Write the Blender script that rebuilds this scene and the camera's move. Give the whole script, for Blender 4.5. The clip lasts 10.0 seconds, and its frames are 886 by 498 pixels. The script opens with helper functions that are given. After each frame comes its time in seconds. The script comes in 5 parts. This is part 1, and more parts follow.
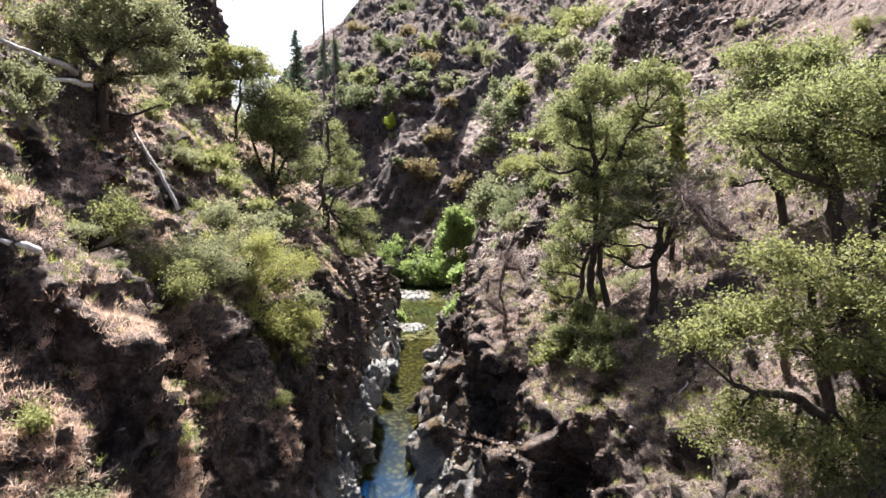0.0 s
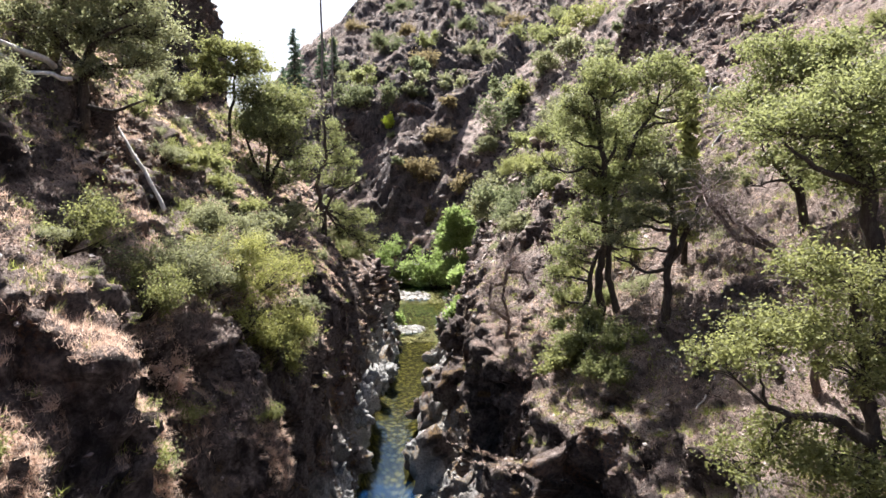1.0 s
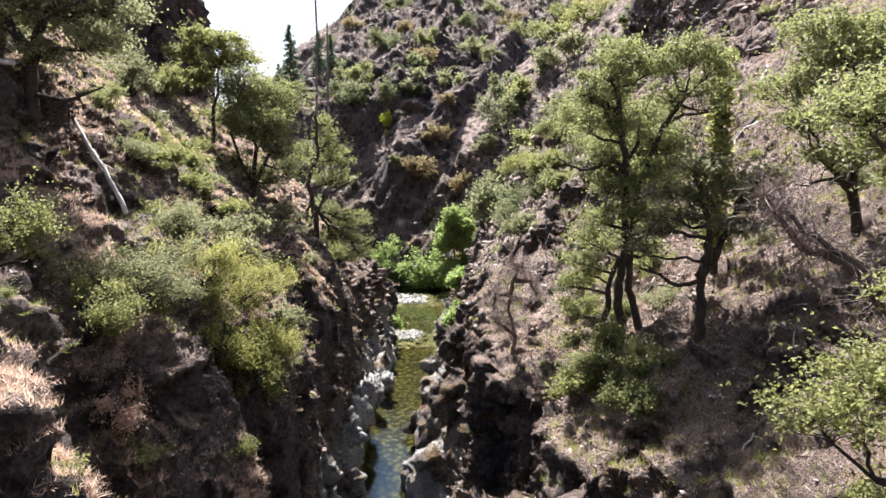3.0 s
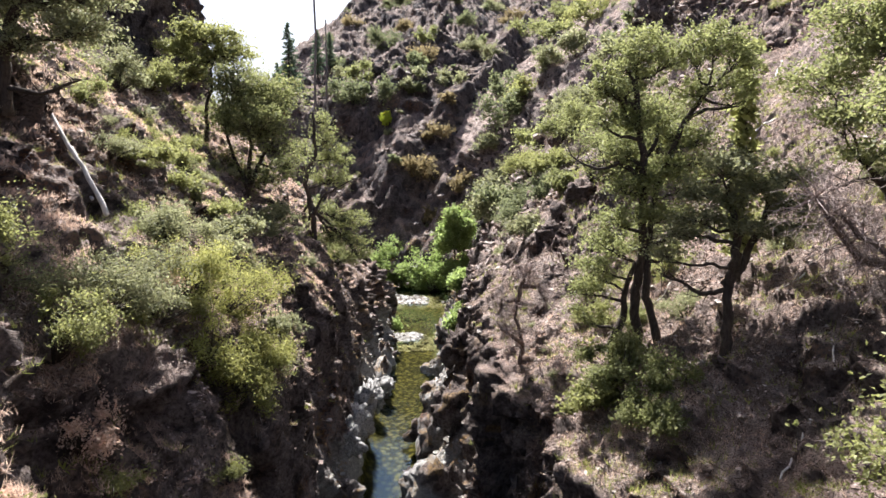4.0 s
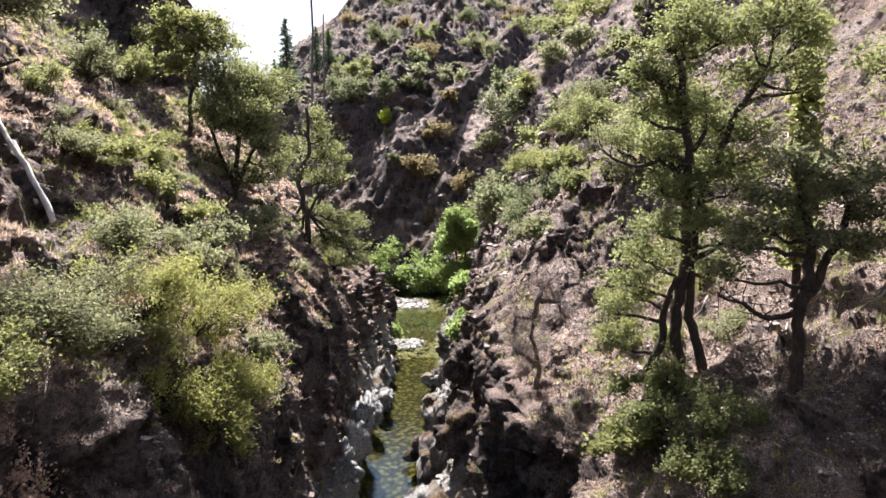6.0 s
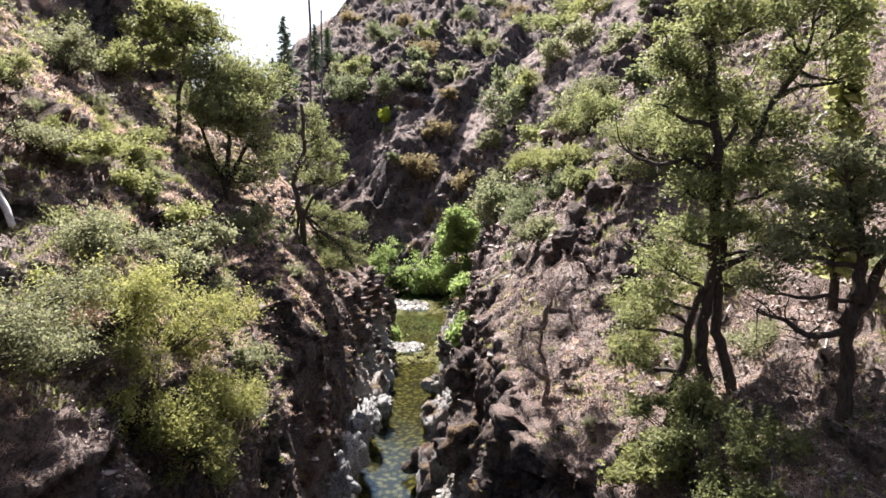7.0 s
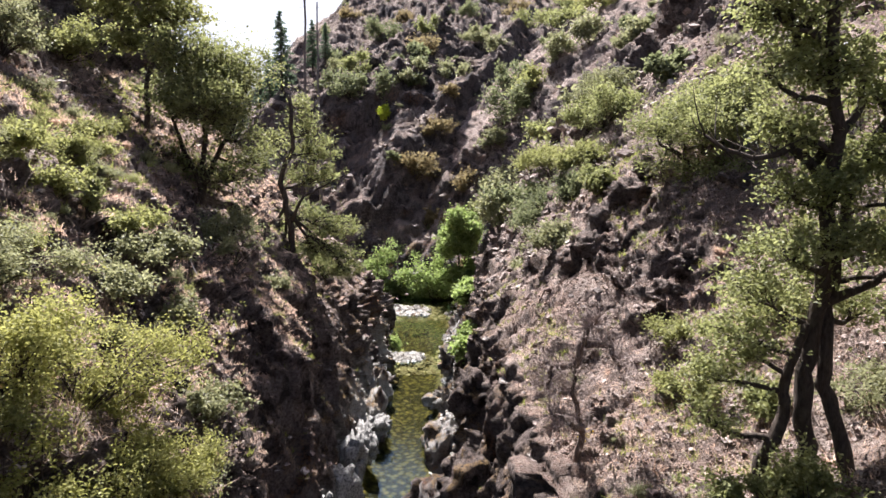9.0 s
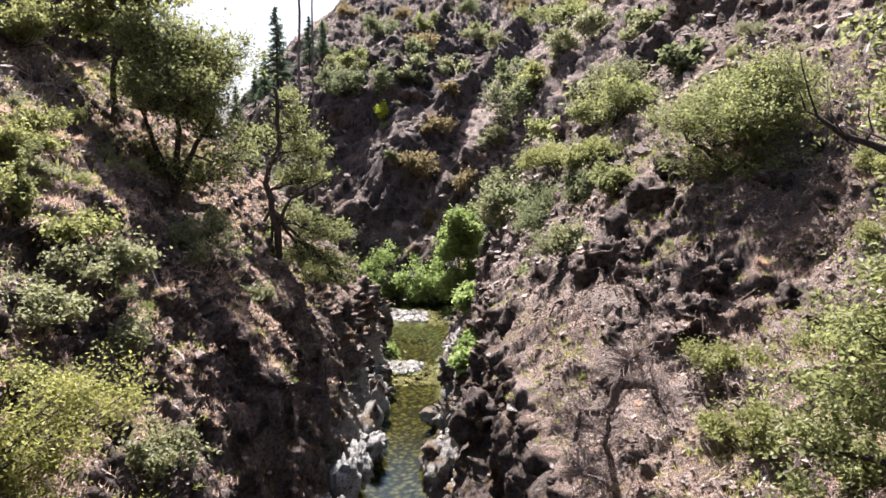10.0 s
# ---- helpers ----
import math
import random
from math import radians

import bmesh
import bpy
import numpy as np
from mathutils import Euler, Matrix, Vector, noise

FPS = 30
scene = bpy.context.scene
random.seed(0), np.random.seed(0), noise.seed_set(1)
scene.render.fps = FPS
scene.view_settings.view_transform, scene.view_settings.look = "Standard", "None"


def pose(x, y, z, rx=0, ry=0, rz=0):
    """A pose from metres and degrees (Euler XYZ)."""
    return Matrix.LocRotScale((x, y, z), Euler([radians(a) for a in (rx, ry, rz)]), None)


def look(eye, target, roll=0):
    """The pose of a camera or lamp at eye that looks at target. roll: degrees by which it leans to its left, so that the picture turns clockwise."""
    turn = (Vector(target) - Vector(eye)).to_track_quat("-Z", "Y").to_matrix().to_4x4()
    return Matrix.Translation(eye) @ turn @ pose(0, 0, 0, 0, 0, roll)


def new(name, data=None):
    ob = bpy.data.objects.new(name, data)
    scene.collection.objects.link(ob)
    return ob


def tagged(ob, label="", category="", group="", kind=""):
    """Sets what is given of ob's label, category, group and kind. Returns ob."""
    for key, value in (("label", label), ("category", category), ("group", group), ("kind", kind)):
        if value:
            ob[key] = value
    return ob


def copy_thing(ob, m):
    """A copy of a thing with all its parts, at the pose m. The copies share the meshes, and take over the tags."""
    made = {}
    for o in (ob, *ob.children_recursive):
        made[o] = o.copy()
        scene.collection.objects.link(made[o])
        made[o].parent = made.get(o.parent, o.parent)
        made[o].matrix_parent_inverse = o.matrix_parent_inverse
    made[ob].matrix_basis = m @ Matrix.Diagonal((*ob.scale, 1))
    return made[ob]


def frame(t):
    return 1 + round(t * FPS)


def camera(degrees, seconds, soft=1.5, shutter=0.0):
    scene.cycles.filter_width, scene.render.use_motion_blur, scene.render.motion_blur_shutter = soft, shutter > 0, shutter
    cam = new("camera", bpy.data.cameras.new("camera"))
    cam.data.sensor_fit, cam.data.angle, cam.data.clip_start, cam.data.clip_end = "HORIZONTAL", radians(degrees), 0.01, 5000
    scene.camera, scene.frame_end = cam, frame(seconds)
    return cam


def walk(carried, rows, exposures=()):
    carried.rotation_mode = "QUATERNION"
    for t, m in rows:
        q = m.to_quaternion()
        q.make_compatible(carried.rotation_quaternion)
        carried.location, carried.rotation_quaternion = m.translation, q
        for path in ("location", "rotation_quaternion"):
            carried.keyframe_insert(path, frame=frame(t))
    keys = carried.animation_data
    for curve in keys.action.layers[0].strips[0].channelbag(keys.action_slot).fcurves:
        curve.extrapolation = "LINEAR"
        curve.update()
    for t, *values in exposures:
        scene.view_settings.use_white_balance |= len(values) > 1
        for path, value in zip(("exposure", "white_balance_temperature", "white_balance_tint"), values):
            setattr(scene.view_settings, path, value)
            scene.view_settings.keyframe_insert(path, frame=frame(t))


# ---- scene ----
cam = camera(72.0, 10.0, soft=1.5)
METRES, EYE, TILT = 18.0, 18.5, -6.2
ROWS = [
    (0.0, 0.0000, 0.0000, 0.0000, 0.000, 0.000, -0.00),
    (0.5, -0.0019, 0.0354, 0.0038, -0.030, -0.018, 0.01),
    (1.0, -0.0028, 0.0721, 0.0075, -0.072, -0.024, -0.00),
    (1.5, -0.0027, 0.1104, 0.0113, -0.115, -0.036, -0.01),
    (2.0, -0.0017, 0.1499, 0.0157, -0.151, -0.054, 0.00),
    (2.5, -0.0019, 0.1906, 0.0201, -0.181, -0.072, 0.01),
    (4.0, -0.0124, 0.3127, 0.0337, -0.259, -0.127, 0.01),
    (4.5, -0.0153, 0.3541, 0.0381, -0.259, -0.139, -0.01),
    (5.0, -0.0188, 0.3965, 0.0432, -0.259, -0.151, 0.01),
    (5.5, -0.0214, 0.4396, 0.0480, -0.259, -0.163, 0.00),
    (7.0, -0.0250, 0.5762, 0.0634, -0.271, -0.217, 0.01),
    (7.5, -0.0253, 0.6248, 0.0690, -0.253, -0.235, 0.03),
    (8.0, -0.0271, 0.6761, 0.0746, -0.235, -0.247, 0.04),
    (8.5, -0.0307, 0.7349, 0.0804, -0.235, -0.265, 0.03),
    (9.0, -0.0348, 0.8064, 0.0887, -0.247, -0.271, 0.02),
    (9.5, -0.0370, 0.8888, 0.0979, -0.290, -0.259, -0.01),
    (10.0, -0.0373, 0.9806, 0.1074, -0.338, -0.271, 0.00),
]
walk(cam, [(t, pose(0, 0, EYE, TILT, 0, 0) @ pose(METRES * x, METRES * y, METRES * z, 90 + pitch, roll, yaw)) for t, x, y, z, yaw, pitch, roll in ROWS],
     exposures=[(0.0, 1.97, 5900, 11), (5.5, 1.98, 5900, 13), (10.0, 1.82, 5950, 15)])

# ---------------------------------------------------------------- light
SUN = Vector((-0.13, 0.53, 0.84)).normalized()
world = bpy.data.worlds.new("world")
scene.world = world
world.use_nodes = True
wn = world.node_tree.nodes
wl = world.node_tree.links
sky = wn.new("ShaderNodeTexSky")
sky.sky_type = "NISHITA"
sky.sun_disc = False
sky.sun_elevation = math.asin(SUN.z)
sky.sun_rotation = math.atan2(SUN.x, SUN.y)
sky.air_density, sky.dust_density, sky.ozone_density = 1.0, 6.0, 1.2
wn["Background"].inputs["Strength"].default_value = 0.052
wl.new(sky.outputs["Color"], wn["Background"].inputs["Color"])
sun = new("sun", bpy.data.lights.new("sun", "SUN"))
sun.data.energy, sun.data.angle, sun.data.color = 5.0, radians(0.53), (1.0, 0.94, 0.85)
sun.matrix_world = look(SUN * 200, (0, 0, 0))

# ---------------------------------------------------------------- noise
RNG = np.random.default_rng(7)


def hash3(ix, iy, iz, seed):
    """A number in 0..1 for each lattice point."""
    h = (ix * 374761393 + iy * 668265263 + iz * 2147483647 + seed * 1274126177) & 0xFFFFFFFF
    h = ((h ^ (h >> 13)) * 1274126177) & 0xFFFFFFFF
    h = ((h ^ (h >> 16)) * 2246822519) & 0xFFFFFFFF
    return ((h ^ (h >> 15)) & 0xFFFFFF) / float(0xFFFFFF)


def vnoise(p, seed=0):
    """Smooth value noise, -1..1, at the points p (n x 3)."""
    i = np.floor(p).astype(np.int64)
    f = p - i
    f = f * f * f * (f * (f * 6 - 15) + 10)
    r = 0
    for dx in (0, 1):
        for dy in (0, 1):
            for dz in (0, 1):
                w = (f[:, 0] if dx else 1 - f[:, 0]) * (f[:, 1] if dy else 1 - f[:, 1]) * (f[:, 2] if dz else 1 - f[:, 2])
                r = r + w * hash3(i[:, 0] + dx, i[:, 1] + dy, i[:, 2] + dz, seed)
    return r * 2 - 1


def fbm(p, octaves=4, seed=0, gain=0.5):
    r, a = 0, 1.0
    for o in range(octaves):
        r = r + a * vnoise(p * 2.03 ** o + 13.7 * o, seed + o)
        a *= gain
    return r


def ridged(p, octaves=4, seed=0):
    r, a = 0, 1.0
    for o in range(octaves):
        r = r + a * (0.55 - 2 * np.abs(vnoise(p * 2.1 ** o + 7.1 * o, seed + o)))
        a *= 0.5
    return r


def blocks(p, seed=0):
    """Broken rock: each cell of a random partition has its own height and tilt; also the depth of the cracks between."""
    i = np.floor(p).astype(np.int64)
    best = np.full(len(p), 9.0)
    second = np.full(len(p), 9.0)
    val = np.zeros(len(p))
    for dx in (-1, 0, 1):
        for dy in (-1, 0, 1):
            for dz in (-1, 0, 1):
                c = i + (dx, dy, dz)
                h = [hash3(c[:, 0], c[:, 1], c[:, 2], seed + k) for k in range(4)]
                q = p - c - np.stack(h[:3], 1)
                d = (q * q).sum(1)
                v = (h[3] * 2 - 1) + q[:, 0] * (h[0] * 2 - 1) * 2.2 + q[:, 1] * (h[1] * 2 - 1) * 2.2 + q[:, 2] * (h[2] * 2 - 1) * 2.2
                near = d < best
                second = np.where(near, best, np.minimum(second, d))
                val = np.where(near, v, val)
                best = np.where(near, d, best)
    return val, np.sqrt(second) - np.sqrt(best)


# ---------------------------------------------------------------- meshes
def mesh(name, verts, faces, mats, smooth=False, index=None):
    """A mesh from arrays; faces is a list of integer arrays with 3 or 4 columns."""
    me = bpy.data.meshes.new(name)
    verts = np.asarray(verts, dtype=np.float32)
    faces = [np.asarray(f, dtype=np.int32) for f in faces if len(f)]
    me.vertices.add(len(verts))
    me.vertices.foreach_set("co", verts.ravel())
    loops = np.concatenate([f.ravel() for f in faces])
    sizes = np.concatenate([np.full(len(f), f.shape[1], dtype=np.int32) for f in faces])
    starts = np.concatenate([[0], np.cumsum(sizes)[:-1]]).astype(np.int32)
    me.loops.add(len(loops))
    me.loops.foreach_set("vertex_index", loops)
    me.polygons.add(len(sizes))
    me.polygons.foreach_set("loop_start", starts)
    me.polygons.foreach_set("use_smooth", np.full(len(sizes), smooth))
    for m in mats:
        me.materials.append(m)
    if index is not None:
        me.polygons.foreach_set("material_index", np.asarray(index, dtype=np.int32))
    me.update(calc_edges=True)
    return me


def part(name, me, parent, label=""):
    """Links a mesh as one part under its thing."""
    ob = new(name, me)
    ob.parent = parent
    if label:
        ob["label"] = label
    return ob


def thing(name, place, label, category, group="", kind=""):
    """An Empty at a thing's base."""
    ob = new(name)
    ob.location = place
    ob.empty_display_size = 0.2
    return tagged(ob, label, category, group, kind)


def tube(points, radii, sides=6, wob=0.0, seed=0):
    """A tapered, closed limb along points."""
    p = np.asarray(points, dtype=float)
    r = np.asarray(radii, dtype=float)
    n = len(p)
    t = np.gradient(p, axis=0)
    t /= np.linalg.norm(t, axis=1)[:, None] + 1e-9
    up = np.array([0.31, 0.17, 0.93]) if abs(t[0, 2]) < 0.9 else np.array([1.0, 0.1, 0.05])
    a = np.cross(t, up)
    a /= np.linalg.norm(a, axis=1)[:, None] + 1e-9
    b = np.cross(t, a)
    ang = np.arange(sides) * 2 * np.pi / sides
    rr = r[:, None] * np.ones(sides)
    if wob:
        g = np.random.default_rng(seed)
        rr = rr * (1 + wob * g.uniform(-1, 1, (n, sides)))
    v = p[:, None] + rr[..., None] * (np.cos(ang)[None, :, None] * a[:, None] + np.sin(ang)[None, :, None] * b[:, None])
    v = v.reshape(-1, 3)
    i, j = np.meshgrid(np.arange(n - 1), np.arange(sides), indexing="ij")
    k = (j + 1) % sides
    q = np.stack([i * sides + j, i * sides + k, (i + 1) * sides + k, (i + 1) * sides + j], -1).reshape(-1, 4)
    v = np.vstack([v, p[0] - t[0] * r[0] * 0.3, p[-1] + t[-1] * r[-1] * 0.5])
    m = np.arange(sides)
    caps = np.vstack([np.stack([np.full(sides, n * sides), (m + 1) % sides, m], 1),
                      np.stack([np.full(sides, n * sides + 1), (n - 1) * sides + m, (n - 1) * sides + (m + 1) % sides], 1)])
    return v, q, caps


def join(pieces):
    """Joins (verts, quads, tris) pieces."""
    vs, qs, ts, base = [], [], [], 0
    for v, q, t in pieces:
        vs.append(v)
        if len(q):
            qs.append(np.asarray(q) + base)
        if len(t):
            ts.append(np.asarray(t) + base)
        base += len(v)
    return np.vstack(vs), (np.vstack(qs) if qs else np.zeros((0, 4), int)), (np.vstack(ts) if ts else np.zeros((0, 3), int))


def crooked(a, b, n, amount, rng, sag=0.0):
    """A wandering line from a to b."""
    a, b = np.asarray(a, float), np.asarray(b, float)
    s = np.linspace(0, 1, n)
    p = a + (b - a) * s[:, None]
    size = np.linalg.norm(b - a)
    w = np.cumsum(rng.normal(0, 1, (n, 3)), 0)
    w -= w[0] + (w[-1] - w[0]) * s[:, None]
    p += w * amount * size / math.sqrt(n)
    p[:, 2] += sag * size * np.sin(np.pi * s)
    return p


def leaf_quads(centres, size, rng, flat=0.5, lengthen=1.6):
    """One folded, pointed leaf at each centre."""
    n = len(centres)
    nor = rng.normal(0, 1, (n, 3))
    nor[:, 2] = np.abs(nor[:, 2]) + flat * 1.6
    nor /= np.linalg.norm(nor, axis=1)[:, None]
    d = rng.normal(0, 1, (n, 3))
    d -= (d * nor).sum(1)[:, None] * nor
    d /= np.linalg.norm(d, axis=1)[:, None] + 1e-9
    e = np.cross(nor, d)
    s = size * rng.uniform(0.6, 1.35, n)[:, None]
    fold = 0.22
    v = np.stack([centres - d * s * lengthen / 2, centres + e * s * 0.5 + nor * s * fold, centres + d * s * lengthen / 2, centres - e * s * 0.5 + nor * s * fold], 1).reshape(-1, 3)
    return v, np.arange(n * 4).reshape(-1, 4)


def in_ball(n, rng):
    v = rng.normal(0, 1, (n, 3))
    v /= np.linalg.norm(v, axis=1)[:, None]
    return v * rng.uniform(0, 1, n)[:, None] ** 0.4


# ---------------------------------------------------------------- materials
def material(name, rough=0.85, spec=0.3):
    m = bpy.data.materials.new(name)
    m.use_nodes = True
    b = m.node_tree.nodes["Principled BSDF"]
    b.inputs["Roughness"].default_value = rough
    b.inputs["Specular IOR Level"].default_value = spec
    return m, m.node_tree.nodes, m.node_tree.links, b


def noise_node(n, l, vec, scale, detail=5.0, rough=0.6):
    t = n.new("ShaderNodeTexNoise")
    t.inputs["Scale"].default_value, t.inputs["Detail"].default_value, t.inputs["Roughness"].default_value = scale, detail, rough
    l.new(vec, t.inputs["Vector"])
    return t.outputs["Fac"]


def ramp(n, l, fac, stops):
    r = n.new("ShaderNodeValToRGB")
    e = r.color_ramp.elements
    while len(e) < len(stops):
        e.new(0.5)
    for el, (p, c) in zip(e, stops):
        el.position, el.color = p, (*c, 1)
    l.new(fac, r.inputs["Fac"])
    return r.outputs["Color"]


def span(n, l, value, lo, hi):
    r = n.new("ShaderNodeMapRange")
    r.inputs["From Min"].default_value, r.inputs["From Max"].default_value = lo, hi
    l.new(value, r.inputs["Value"])
    return r.outputs["Result"]


def mix(n, l, fac, a, b, blend="MIX"):
    m = n.new("ShaderNodeMix")
    m.data_type, m.blend_type = "RGBA", blend
    for sock, val in ((m.inputs["Factor"], fac), (m.inputs["A"], a), (m.inputs["B"], b)):
        if isinstance(val, (int, float)):
            sock.default_value = val
        elif isinstance(val, tuple):
            sock.default_value = (*val, 1)
        else:
            l.new(val, sock)
    return m.outputs["Result"]


def maths(n, l, op, a, b=0.0):
    m = n.new("ShaderNodeMath")
    m.operation = op
    for sock, val in ((m.inputs[0], a), (m.inputs[1], b)):
        if isinstance(val, (int, float)):
            sock.default_value = val
        else:
            l.new(val, sock)
    return m.outputs["Value"]


def bump(n, l, b, height, strength, distance):
    k = n.new("ShaderNodeBump")
    k.inputs["Strength"].default_value, k.inputs["Distance"].default_value = strength, distance
    l.new(height, k.inputs["Height"])
    l.new(k.outputs["Normal"], b.inputs["Normal"])


def terrain_material(name, soil_a, soil_b, rock_a, rock_b, straw, scale=1.0):
    """Rock on steep faces, soil and straw litter on gentler ones, washed grey rock near the water, lichen and ochre moss in patches."""
    m, n, l, b = material(name, 0.92, 0.15)
    geo = n.new("ShaderNodeNewGeometry")
    pos = geo.outputs["Position"]
    big = noise_node(n, l, pos, 0.22 * scale, 4)
    mid = noise_node(n, l, pos, 1.1 * scale, 6, 0.65)
    fine = noise_node(n, l, pos, 7.0 * scale, 6, 0.7)
    grain = noise_node(n, l, pos, 28.0 * scale, 3, 0.7)
    soil = ramp(n, l, mid, [(0.3, soil_a), (0.7, soil_b)])
    soil = mix(n, l, span(n, l, fine, 0.40, 0.62), soil, straw)
    soil = mix(n, l, span(n, l, big, 0.42, 0.62), soil, mix(n, l, 0.6, soil, (0.47, 0.40, 0.36)))
    soil = mix(n, l, maths(n, l, "MULTIPLY", span(n, l, grain, 0.52, 0.72), 0.85), soil, (0.63, 0.53, 0.465))
    soil = mix(n, l, maths(n, l, "MULTIPLY", span(n, l, grain, 0.48, 0.36), 0.9), soil, (0.06, 0.04, 0.03))
    grit = maths(n, l, "ADD", noise_node(n, l, pos, 0.55 * scale, 5, 0.7), maths(n, l, "MULTIPLY", maths(n, l, "SUBTRACT", fine, 0.5), 0.5))
    soil = mix(n, l, maths(n, l, "MULTIPLY", span(n, l, grit, 0.46, 0.58), 0.85), soil, ramp(n, l, grain, [(0.35, (0.07, 0.05, 0.042)), (0.68, (0.31, 0.235, 0.20))]))
    rock = ramp(n, l, fine, [(0.3, rock_a), (0.68, rock_b)])
    rock = mix(n, l, span(n, l, mid, 0.46, 0.62), rock, rock_a)
    rust = maths(n, l, "MULTIPLY", span(n, l, big, 0.55, 0.68), span(n, l, fine, 0.45, 0.6))
    rock = mix(n, l, maths(n, l, "MULTIPLY", rust, 0.6), rock, (0.24, 0.10, 0.035))
    sep = n.new("ShaderNodeSeparateXYZ")
    l.new(pos, sep.inputs[0])
    low = maths(n, l, "ADD", sep.outputs["Z"], maths(n, l, "MULTIPLY", mid, 5.0))
    washed = ramp(n, l, fine, [(0.3, (0.24, 0.23, 0.215)), (0.62, (0.60, 0.575, 0.54))])
    rock = mix(n, l, maths(n, l, "MULTIPLY", span(n, l, low, 8.0, 5.0), span(n, l, noise_node(n, l, pos, 0.3, 3), 0.44, 0.56)), rock, washed)
    nz = n.new("ShaderNodeSeparateXYZ")
    l.new(geo.outputs["Normal"], nz.inputs[0])
    flat = maths(n, l, "ADD", nz.outputs["Z"], maths(n, l, "MULTIPLY", maths(n, l, "SUBTRACT", mid, 0.5), 0.7))
    flat = maths(n, l, "SUBTRACT", flat, span(n, l, sep.outputs["Z"], 9.0, 2.0))
    att = n.new("ShaderNodeAttribute")
    att.attribute_name = "rock"
    flat = maths(n, l, "SUBTRACT", flat, maths(n, l, "MULTIPLY", att.outputs["Fac"], 0.32))
    col = mix(n, l, span(n, l, flat, 0.36, 0.52), rock, soil)
    moss = maths(n, l, "MULTIPLY", span(n, l, noise_node(n, l, pos, 0.9 * scale, 4), 0.51, 0.58), span(n, l, nz.outputs["Z"], 0.1, 0.6))
    moss = maths(n, l, "MULTIPLY", moss, span(n, l, sep.outputs["Z"], 12.0, 6.0))
    col = mix(n, l, maths(n, l, "MULTIPLY", maths(n, l, "MULTIPLY", moss, span(n, l, fine, 0.38, 0.6)), 0.8), col, (0.33, 0.205, 0.075))
    cob = n.new("ShaderNodeTexVoronoi")
    cob.inputs["Scale"].default_value = 2.2
    l.new(pos, cob.inputs["Vector"])
    bedc = mix(n, l, span(n, l, cob.outputs["Distance"], 0.2, 0.6), ramp(n, l, mid, [(0.3, (0.13, 0.125, 0.045)), (0.7, (0.32, 0.28, 0.12))]), (0.035, 0.035, 0.02))
    col = mix(n, l, span(n, l, sep.outputs["Z"], -0.25, -0.6), col, bedc)
    l.new(col, b.inputs["Base Color"])
    crag = n.new("ShaderNodeTexNoise")
    crag.noise_type = "RIDGED_MULTIFRACTAL"
    crag.inputs["Scale"].default_value, crag.inputs["Detail"].default_value, crag.inputs["Roughness"].default_value = 1.6 * scale, 7.0, 0.6
    l.new(pos, crag.inputs["Vector"])
    h = maths(n, l, "ADD", maths(n, l, "MULTIPLY", fine, 0.8), maths(n, l, "MULTIPLY", grain, 0.45))
    h = maths(n, l, "ADD", h, maths(n, l, "MULTIPLY", crag.outputs["Fac"], 0.35))
    bump(n, l, b, h, 1.0, 0.4 / scale)
    return m


M_GROUND = terrain_material("canyon_ground", (0.245, 0.145, 0.112), (0.41, 0.28, 0.23), (0.040, 0.030, 0.026), (0.33, 0.265, 0.235), (0.48, 0.375, 0.31))
M_HILL = terrain_material("hill_ground", (0.15, 0.10, 0.082), (0.27, 0.20, 0.172), (0.05, 0.042, 0.040), (0.26, 0.22, 0.205), (0.36, 0.28, 0.225), 0.45)


def leaf_material(name, dark, light, tip, rough=0.45):
    m, n, l, b = material(name, rough + 0.12, 0.22)
    geo = n.new("ShaderNodeNewGeometry")
    rnd = geo.outputs["Random Per Island"]
    col = ramp(n, l, rnd, [(0.0, dark), (0.7, light), (1.0, tip)])
    info = n.new("ShaderNodeObjectInfo")
    patch = noise_node(n, l, geo.outputs["Position"], 0.8, 3)
    col = mix(n, l, span(n, l, patch, 0.35, 0.7), col, mix(n, l, 0.5, col, light))
    hsv = n.new("ShaderNodeHueSaturation")
    l.new(maths(n, l, "ADD", maths(n, l, "MULTIPLY", info.outputs["Random"], 0.4), 0.8), hsv.inputs["Value"])
    l.new(col, hsv.inputs["Color"])
    col = hsv.outputs["Color"]
    l.new(col, b.inputs["Base Color"])
    tr = n.new("ShaderNodeBsdfTranslucent")
    l.new(mix(n, l, 0.55, col, tuple(min(1, c * 1.6) for c in light)), tr.inputs["Color"])
    ms = n.new("ShaderNodeMixShader")
    ms.inputs[0].default_value = 0.5
    l.new(b.outputs[0], ms.inputs[1])
    l.new(tr.outputs[0], ms.inputs[2])
    l.new(ms.outputs[0], n["Material Output"].inputs["Surface"])
    return m


